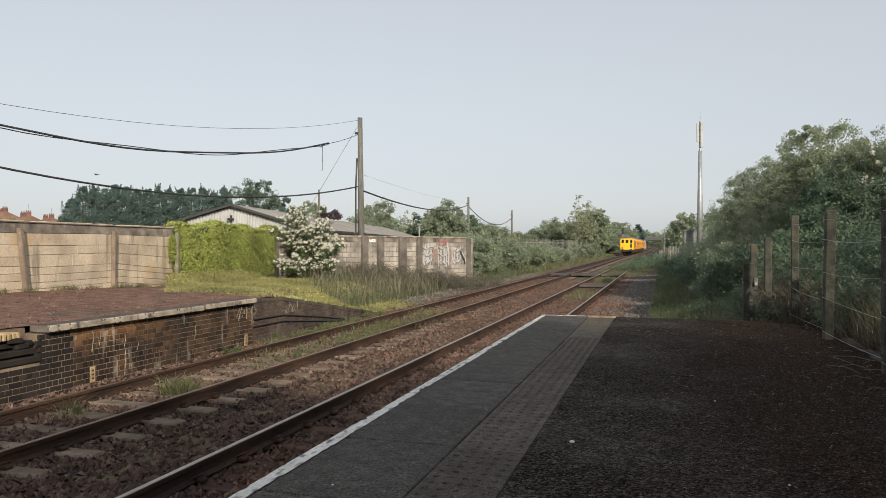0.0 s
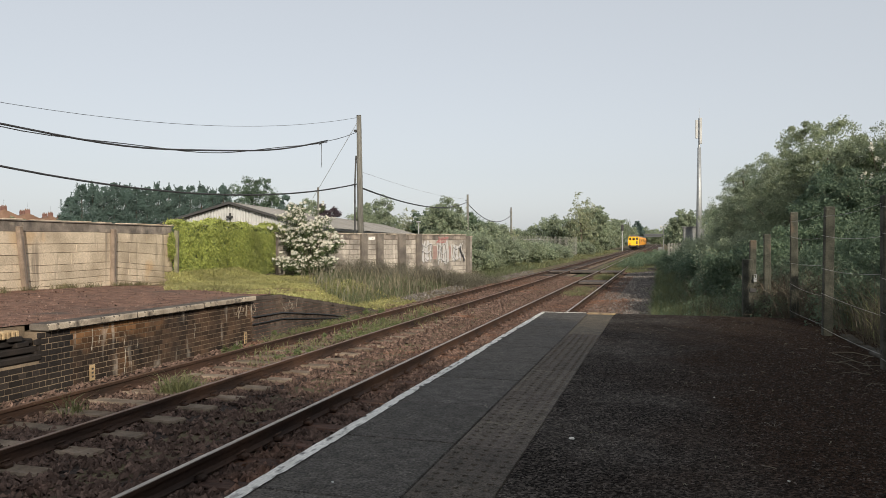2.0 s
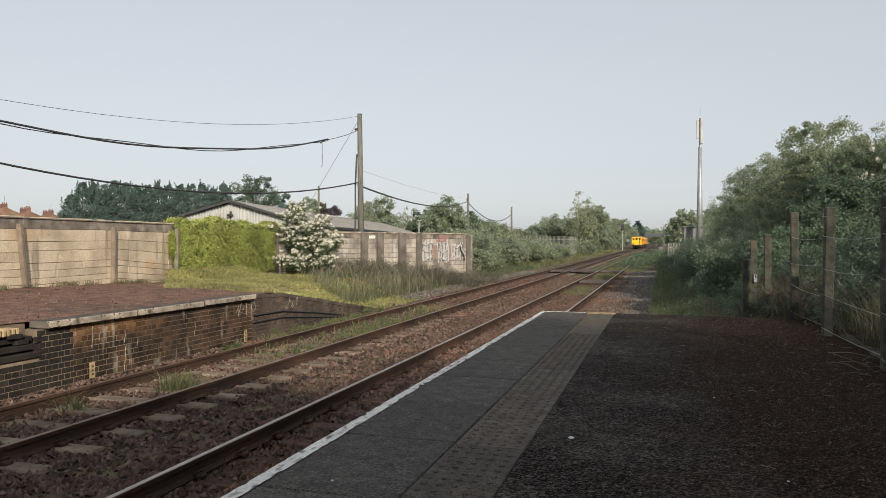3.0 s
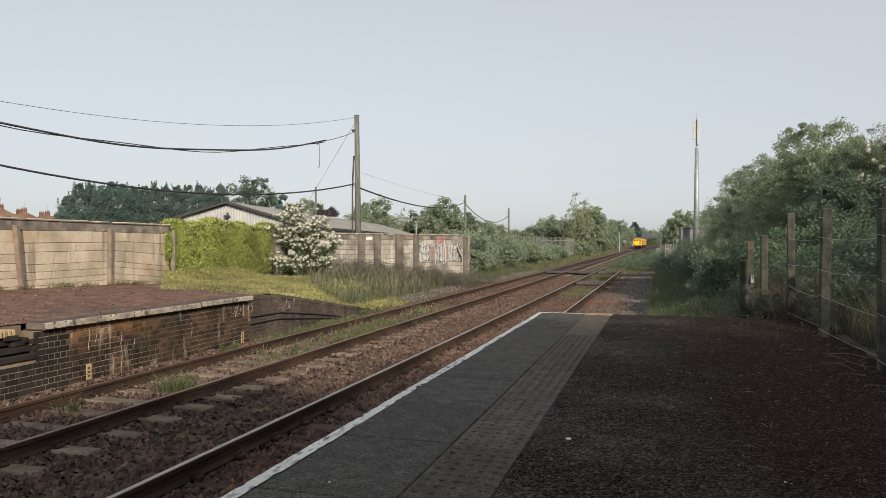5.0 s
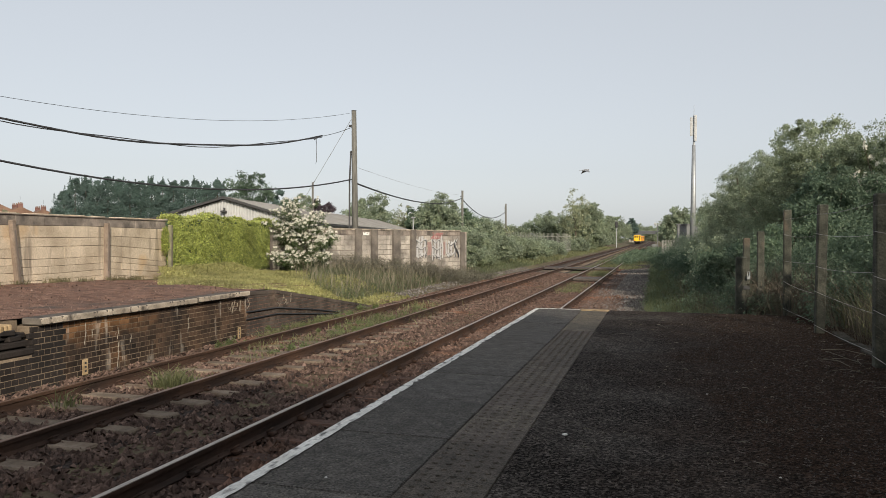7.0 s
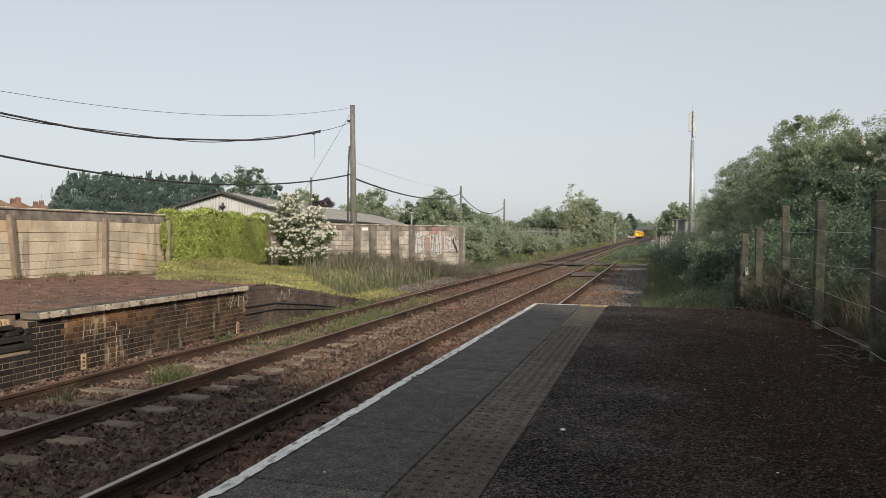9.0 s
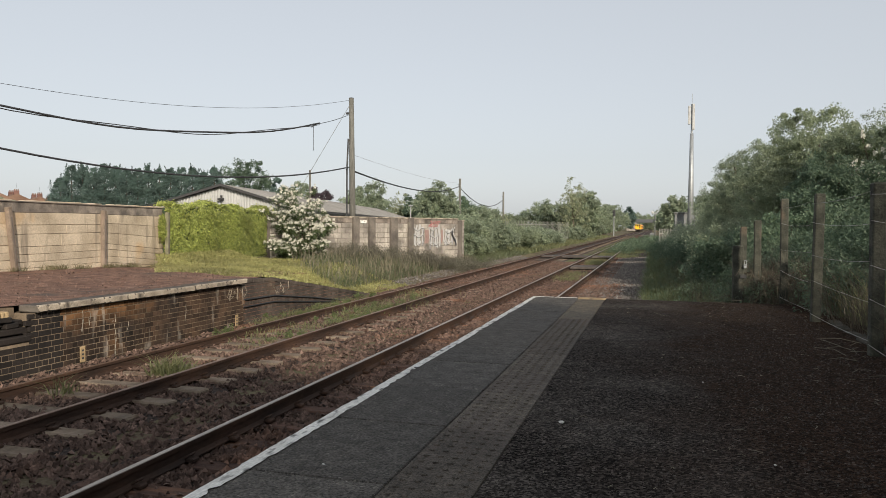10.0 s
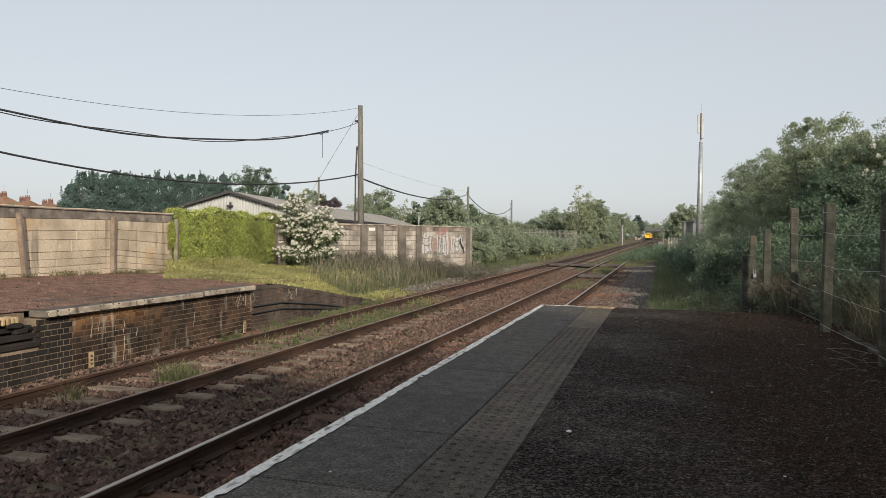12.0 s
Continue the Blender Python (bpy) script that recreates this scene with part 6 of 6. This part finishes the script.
def build_ivy():
    # a thick coat of ivy over the last bays of the panel wall: tresses that hang over one another
    rng = np.random.default_rng(81)
    t = thing("ivy", "bright green ivy covering the panel wall", "ivy", (*W_A, 0), WALL_ANG)
    s0, s1 = 14.42, WALL_LEN + 0.30

    def crest(s):
        return W_TOP + 0.08 + 0.13 * np.sin(s * 1.7) * np.sin(s * 0.6 + 1) + 0.05 * np.sin(s * 5.1) - 0.12 * smooth_step(s, s1 - 1.2, s1)

    def leaves(p, nrm, size):
        n = len(p)
        nrm = nrm / np.linalg.norm(nrm, axis=1)[:, None]
        a = np.cross(nrm, np.array([1, 0, 0]) + 0.45 * rng.normal(size=(n, 3)))
        a /= np.linalg.norm(a, axis=1)[:, None]
        b = np.cross(nrm, a)
        k = (size * (0.6 + 0.8 * rng.random(n)))[:, None]
        return np.stack([p - a * k, p + b * k * 0.8, p + a * k, p - b * k * 0.8], 1).reshape(-1, 3)
    # inner leaves close to the wall, coloured dark as shade between the tresses
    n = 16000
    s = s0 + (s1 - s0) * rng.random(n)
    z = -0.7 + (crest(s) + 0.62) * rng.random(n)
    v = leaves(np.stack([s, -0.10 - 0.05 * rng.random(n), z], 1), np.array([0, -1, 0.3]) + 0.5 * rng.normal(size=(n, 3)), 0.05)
    part("old_leaves", fast_mesh("old_leaves", v, np.arange(len(v)).reshape(-1, 4), M_LEAF_DARK), M_LEAF_DARK, t, "inner leaves close to the wall, darkened as shade between the tresses")
    # tresses
    m, per = 3000, 22
    ts = s0 - 0.05 + (s1 - s0 + 0.05) * rng.random(m)
    tz = -0.45 + (crest(ts) + 0.45) * rng.random(m) ** 0.75
    left = rng.random(m) < 0.035
    ts = np.where(left, s0 - 0.42 * rng.random(m), ts)
    tz = np.where(left, 0.95 + 0.5 * rng.random(m), tz)
    drop, out = 0.18 + 0.34 * rng.random(m), 0.06 + 0.20 * rng.random(m) ** 1.4
    q = np.tile(np.linspace(0, 1, per), m)
    ts, tz, drop, out = (np.repeat(w, per) for w in (ts, tz, drop, out))
    k = len(ts)
    low = smooth_step(-tz, -0.35, 0.5)
    p = np.stack([ts + 0.03 * rng.normal(size=k) + 0.04 * np.sin(q * 4 + ts * 9), -0.14 - out * np.sin(0.4 + 2.2 * q) - 0.5 * low * rng.random(k), np.maximum(tz - drop * q, -0.62) + 0.02 * rng.normal(size=k)], 1)
    v = leaves(p, np.array([0, -1, 0.75]) + 0.38 * rng.normal(size=(k, 3)), 0.031)
    part("hanging_leaves", fast_mesh("hanging_leaves", v, np.arange(len(v)).reshape(-1, 4), M_IVY), M_IVY, t)
    # the fringe along the top
    n = 7000
    s = s0 + (s1 - s0) * rng.random(n)
    p = np.stack([s, -0.30 + 0.55 * rng.random(n), crest(s) + 0.045 * rng.normal(size=n) + 0.05 * np.abs(np.sin(s * 13))], 1)
    v = leaves(p, np.array([0, -0.5, 1]) + 0.6 * rng.normal(size=(n, 3)), 0.036)
    part("top_fringe", fast_mesh("top_fringe", v, np.arange(len(v)).reshape(-1, 4), M_IVY), M_IVY, t)


def build_grass():
    rng = np.random.default_rng(91)
    # low yellow-green cover on the bank and over the ramp
    def bank_z(x, y):
        z = np.maximum(ground_z(x, y), F_TOP - 0.03 - 0.30 * smooth_step(y, 13, 24) - 0.75 * smooth_step(y, 14.6, 20.5) * smooth_step(x, -11.5, -9.0))
        ramp = np.where(y < 15.6, -0.15, -0.165 - 0.1475 * (y - 15.6))
        return np.where((x > -9.95) & (y < 21.6), np.maximum(z, ramp), z)
    n = 120000
    x, y = -16.6 + 8.0 * rng.random(n), 15.4 + 10.4 * rng.random(n)
    wall_x = -14.2 - 0.1245 * (y - 6.9)
    ok = (x > wall_x + 0.15) & (x < -8.68)
    ok &= (x > -11.5 - 0.763 * (y - 15.1) + 0.9 * rng.random(n) ** 2) & (y > 15.6 + 0.5 * np.sin(x * 2.3) + 0.7 * rng.random(n)) & (rng.random(n) < 1.25 - 0.75 * smooth_step(y, 20.5, 25) * smooth_step(x, -14.5, -12))
    x, y = x[ok], y[ok]
    heap = 0.32 * smooth_step(-(x - (-14.2 - 0.1245 * (y - 6.9))), -1.7, -0.2)
    z = bank_z(x, y) + heap - 0.02
    half = len(x) // 3
    v, q = blades(rng, np.stack([x, y], 1)[:half], z[:half] , 0.12, 0.03, 0.9)
    stuff("ground_cover", "low yellow-green plants spreading over the bank", "plants", v, q, M_GRASS_LIT)
    k = len(x) - half
    v, q = leaf_cloud(rng, np.stack([x, y, z + 0.05], 1)[half:], np.full(k, 0.07), k, 0.03, flat=1.2, aspect=0.7)
    stuff("trailing_ivy", "ivy trailing from the wall over the bank", "ivy", v, q, M_IVY_LOW)
    n = 700
    x = -16.95 + 0.75 * rng.random(n)
    y = 29.3 + 1.2 * rng.random(n)
    v, q = blades(rng, np.stack([x, y], 1), np.full(n, -0.6), 0.9, 0.018, 0.25)
    stuff("ivy_stems", "dry hanging stems at the ivy's edge", "plants", v, q, M_STRAW)
    # taller grass and dry stems in front of the block wall and along the bank
    n = 26000
    y = 22.0 + 53 * rng.random(n) ** 1.6
    x = -9.45 - (0.8 + 4.2 * smooth_step(y, 18, 24)) * rng.random(n)
    x = np.where(y > 37, -9.4 - 4 * rng.random(n), x)
    ok = x > -0.489 * y - 0.5 * rng.random(n) ** 2
    x, y = x[ok], y[ok]
    for k, m in ((0, M_DULLGRASS), (1, M_WEED)):
        near = blades(rng, np.stack([x, y], 1)[k::2], ground_z(x, y)[k::2], 0.22 + 0.10 * k, 0.016, 0.8)
        stuff("tall_grass", "tall green grass on the bank by the tracks", "grass", *near, m)
    n = 2600
    s = 0.5 + (WALL_LEN * 0.62) * rng.random(n) ** 0.8
    wa = math.radians(WALL_ANG)
    d = 0.20 + 0.25 * rng.random(n) ** 2
    x = W_A[0] + s * math.cos(wa) + d * math.sin(wa)
    y = W_A[1] + s * math.sin(wa) - d * math.cos(wa)
    ok = np.sin(s * 2.3) + np.sin(s * 5.1 + 1) + 1.2 * rng.random(n) > 0.4
    v, q = blades(rng, np.stack([x, y], 1)[ok], (F_TOP - 0.03 - 0.30 * smooth_step(y, 13, 24))[ok], 0.14, 0.014, 0.8)
    stuff("wall_weeds", "sparse dry weeds at the foot of the panel wall", "weeds", v, q, M_WALLWEED)
    n = 2200
    y = 21.5 + 19 * rng.random(n)
    x = -9.4 - 3.6 * rng.random(n)
    ok = x > -0.489 * y - 0.9 * rng.random(n)
    x, y = x[ok], y[ok]
    v, q = blades(rng, np.stack([x, y], 1), ground_z(x, y), 0.62, 0.014, 0.6)
    stuff("dry_stems", "dry straw-coloured stems before the block wall", "grass", v, q, M_STRAW)
    # verge on the east, beyond the platform end and under the fence
    n = 26000
    y = 11.5 + 45 * rng.random(n) ** 1.8
    x = -0.25 + 2.9 * rng.random(n) - 0.45 * (rng.random(n) < 0.3) * (y < 14)
    v, q = blades(rng, np.stack([x, y], 1), np.maximum(ground_z(x, y), -1.0), 0.40, 0.014, 0.6)
    stuff("verge_grass", "rank green grass past the platform end", "grass", v, q, M_WEED)
    n = 2400
    y = 11.6 + 30 * rng.random(n) ** 1.5
    x = 0.6 + 2.0 * rng.random(n)
    v, q = blades(rng, np.stack([x, y], 1), np.maximum(ground_z(x, y), -1.0), 0.70, 0.006, 0.9)
    stuff("verge_stems", "tall dry stems in the verge", "grass", v, q, M_STEM)
    n = 9000
    y = 52 + 75 * rng.random(n) ** 1.3
    x = -4.6 + 4.4 * rng.random(n)
    ok = (np.abs(y - 51.5) > 1.3) & (rng.random(n) < smooth_step(y, 52, 75) * 0.8 + 0.2)
    x, y = x[ok], y[ok]
    v, q = blades(rng, np.stack([x, y], 1), np.full(len(x), -1.1), 0.24, 0.03, 0.8)
    stuff("line_grass", "green grass growing over the disused line", "grass", v, q, M_WEED)
    n = 7500
    y = 5 + 10 * rng.random(n)
    x = np.where(y < 11.3, 2.05, 1.72) + 1.4 * rng.random(n)
    v, q = blades(rng, np.stack([x, y], 1), np.full(n, -0.35), 0.85, 0.006, 0.6)
    stuff("fence_stems", "tangle of dry brown stems under the fence", "grass", v, q, M_STEM)
    n = 9000
    x, y = 2.25 + 1.6 * rng.random(n), 5 + 8 * rng.random(n)
    v, q = blades(rng, np.stack([x, y], 1), np.full(n, -0.35), 0.70, 0.012, 0.35)
    stuff("fence_grass", "yellow-green weeds behind the fence", "grass", v, q, M_GRASS)
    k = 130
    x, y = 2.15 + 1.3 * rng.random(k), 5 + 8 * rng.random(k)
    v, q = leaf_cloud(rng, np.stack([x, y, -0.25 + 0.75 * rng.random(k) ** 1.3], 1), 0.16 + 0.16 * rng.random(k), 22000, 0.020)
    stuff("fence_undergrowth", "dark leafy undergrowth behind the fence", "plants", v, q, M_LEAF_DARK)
    # scrub taking over the disused line past the crossing
    k = 150
    y = 60 + 55 * rng.random(k) ** 1.2
    x = -3.6 + 4.6 * rng.random(k) ** 0.8
    h = 0.15 + 0.75 * rng.random(k) * smooth_step(x, -4.0, 0.0)
    v, q = leaf_cloud(rng, np.stack([x, y, -1.05 + h], 1), 0.35 + 0.35 * rng.random(k), 20000, 0.055)
    stuff("track_scrub", "leafy scrub overgrowing the disused line", "plants", v, q, M_LEAF_HEDGE)
    # weeds and twigs climbing round the end posts
    k = 60
    x, y = 1.42 + 0.8 * rng.random(k), 11.5 + 2.6 * rng.random(k)
    z = -0.25 + 0.5 * rng.random(k) ** 1.6
    v, q = leaf_cloud(rng, np.stack([x, y, z], 1), 0.12 + 0.14 * rng.random(k), 9000, 0.018, aspect=0.4)
    stuff("post_weeds", "leafy weeds tangled round the end posts", "plants", v, q, M_LEAF_HEDGE)
    v, q = leaf_cloud(rng, np.stack([x, y, z + 0.1], 1), 0.2 + 0.2 * rng.random(k), 2600, 0.09, aspect=0.05)
    stuff("post_twigs", "dry twigs tangled round the end posts", "plants", v, q, M_STEM)
    n = 9000
    y = 58 + 120 * rng.random(n) ** 1.3
    x = -9.4 - 3.8 * rng.random(n)
    v, q = blades(rng, np.stack([x, y], 1), ground_z(x, y), 0.32, 0.05, 0.7)
    stuff("lineside_grass", "rough grass beside the far line", "grass", v, q, M_GRASS)
    # leafy undergrowth past the platform end
    k = 260
    y = 11.7 + 34 * rng.random(k) ** 1.5
    x = -0.15 + 2.6 * rng.random(k) - 0.25 * (y < 14) * rng.random(k)
    h = 0.10 + 0.38 * rng.random(k) * smooth_step(x, -0.4, 1.4)
    cs = np.stack([x, y, np.maximum(ground_z(x, y), -1.0) + h], 1)
    v, q = leaf_cloud(rng, cs, 0.20 + 0.20 * rng.random(k), 42000, 0.024)
    stuff("undergrowth", "leafy green nettles past the platform end", "plants", v, q, M_LEAF_HEDGE)
    # dry brambles at the foot of the block wall
    k = 330
    s = rng.random(k) ** 0.65
    d = 0.3 + 1.3 * rng.random(k)
    x = B_A[0] + (B_B[0] - B_A[0]) * s * 1.1 + d * 0.93
    y = B_A[1] + (B_B[1] - B_A[1]) * s * 1.1 - d * 0.37
    cs = np.stack([x, y, ground_z(x, y) + 0.12 + 0.42 * rng.random(k)], 1)
    v, q = leaf_cloud(rng, cs, 0.22 + 0.2 * rng.random(k), 36000, 0.035, aspect=0.22)
    stuff("brambles", "dry brown brambles at the foot of the block wall", "bush", v, q, M_BRAMBLE)
    # weeds between the rails: leafy plants, thin grass, and a tall tuft
    vs, qs, o = [], [], 0
    spots = [(-7.3, 12.6, 0.35, 120), (-6.9, 14.0, 0.4, 180), (-6.6, 15.4, 0.4, 200), (-7.2, 5.4, 0.25, 160), (-6.8, 17.2, 0.6, 240), (-6.5, 18.8, 0.6, 240), (-6.9, 21.5, 0.7, 240), (-8.0, 14.4, 0.25, 300), (-8.1, 15.8, 0.25, 300), (-8.2, 17.4, 0.3, 300), (-8.2, 19.0, 0.3, 260), (-6.7, 11.5, 0.25, 60),
             (-3.3, 30, 0.5, 300), (-3.3, 33, 0.5, 300), (-3.2, 43, 0.5, 700), (-3.2, 46, 0.5, 700), (-2.9, 57, 0.9, 900), (-3.2, 64, 1.1, 900), (-1.6, 54, 0.8, 700), (-3.4, 72, 1.2, 700), (-1.2, 62, 1.0, 900)]
    for sx, sy, r, k in spots:
        xy = np.stack([sx + r * 0.6 * rng.normal(size=k), sy + r * rng.normal(size=k)], 1)
        v, q = blades(rng, xy, np.full(k, -1.1), 0.16 if r < 0.5 else 0.22, 0.012, 0.9)
        vs.append(v), qs.append(q + o)
        o += len(v)
    for sx, sy, r, k, h in ((-6.72, 9.0, 0.10, 170, 0.26), (-6.55, 9.2, 0.12, 90, 0.20), (-7.15, 5.3, 0.12, 120, 0.20), (-7.1, 7.5, 0.08, 40, 0.24)):
        xy = np.stack([sx + r * rng.normal(size=k), sy + r * rng.normal(size=k)], 1)
        v, q = blades(rng, xy, np.full(k, -1.1), h, 0.020, 0.8)
        vs.append(v), qs.append(q + o)
        o += len(v)
    stuff("track_weeds", "tufts of green weeds between the rails", "weeds", np.concatenate(vs), np.concatenate(qs), M_GRASS)
    k = 210
    y = 12.0 + 8.5 * rng.random(k)
    x = np.where(rng.random(k) < 0.55, -6.15 - 0.95 * rng.random(k) ** 1.6, -7.75 - 0.6 * rng.random(k))
    keep = np.sin(y * 2.6) + np.sin(y * 1.1 + 2) + 1.3 * rng.random(k) > 0.2
    cs = np.stack([x, y, -1.08 + 0.16 * rng.random(k) ** 1.5], 1)[keep]
    v, q = leaf_cloud(rng, cs, 0.06 + 0.10 * rng.random(len(cs)), 9000, 0.026, flat=0.8, aspect=0.35)
    stuff("leafy_weeds", "leafy green weeds growing among the ballast", "weeds", v, q, M_LEAF_TRACK)


build_right_bank()
build_left_trees()
build_hawthorn()
build_ivy()
build_grass()


# ---- what moves ----
def motions():
    walk(train, [(t, pose(FAR_C, 152.5 + 20.36 * t, RAIL_Z)) for t in (0.0, 3.0, 6.0, 9.0, 12.0)])

    def flight(t):
        th = math.atan(388 / 1300)
        s = (t - 5.7) / 1.5
        k, d = -12.3 + 21.4 * s, 24 + 8 * s
        return (-math.sin(th) * d + math.cos(th) * k, math.cos(th) * d + math.sin(th) * k, float(np.interp(t, [0.0, 5.0, 5.7, 6.0, 6.5, 7.0, 7.2, 8.0, 12.0], [4.4, 4.1, 3.66, 3.4, 3.3, 3.95, 4.25, 5.6, 10.0])))
    head = math.degrees(math.atan2(flight(7)[1] - flight(6)[1], flight(7)[0] - flight(6)[0])) - 90
    walk(bird, [(t, pose(*flight(t), 3, 0, head)) for t in (0.0, 3.0, 5.0, 5.7, 6.0, 6.5, 7.0, 7.2, 8.0, 12.0)])
    def leave(t):
        th = math.atan(388 / 1300)
        d = 46 + 1.5 * t
        k = (-0.4715 - 0.0838 * t) * d
        return (-math.sin(th) * d + math.cos(th) * k, math.cos(th) * d + math.sin(th) * k, 1.08 + (0.096 + 0.006 * t) * d)
    head2 = math.degrees(math.atan2(leave(1)[1] - leave(0)[1], leave(1)[0] - leave(0)[0])) - 90
    walk(crow, [(t, pose(*leave(t), 3, 0, head2)) for t in (0.0, 1.0, 2.0, 4.0, 8.0, 12.0)])
    for w, sgn in zip(crow_wings, (-1, 1)):
        walk(w, [(t, pose(0, 0, 0.02, 0, sgn * -35 * math.sin(t * 2 * math.pi * 3.3), 0)) for t in [0.1 * i for i in range(22)] + [12.0]])
    beats = [0.0] + [5.0 + 0.1 * i for i in range(35)] + [12.0]
    for w, sgn in zip(wings, (-1, 1)):
        walk(w, [(t, pose(0, 0, 0.02, 0, sgn * -38 * math.sin(t * 2 * math.pi * 3.7), 0)) for t in beats])


motions()
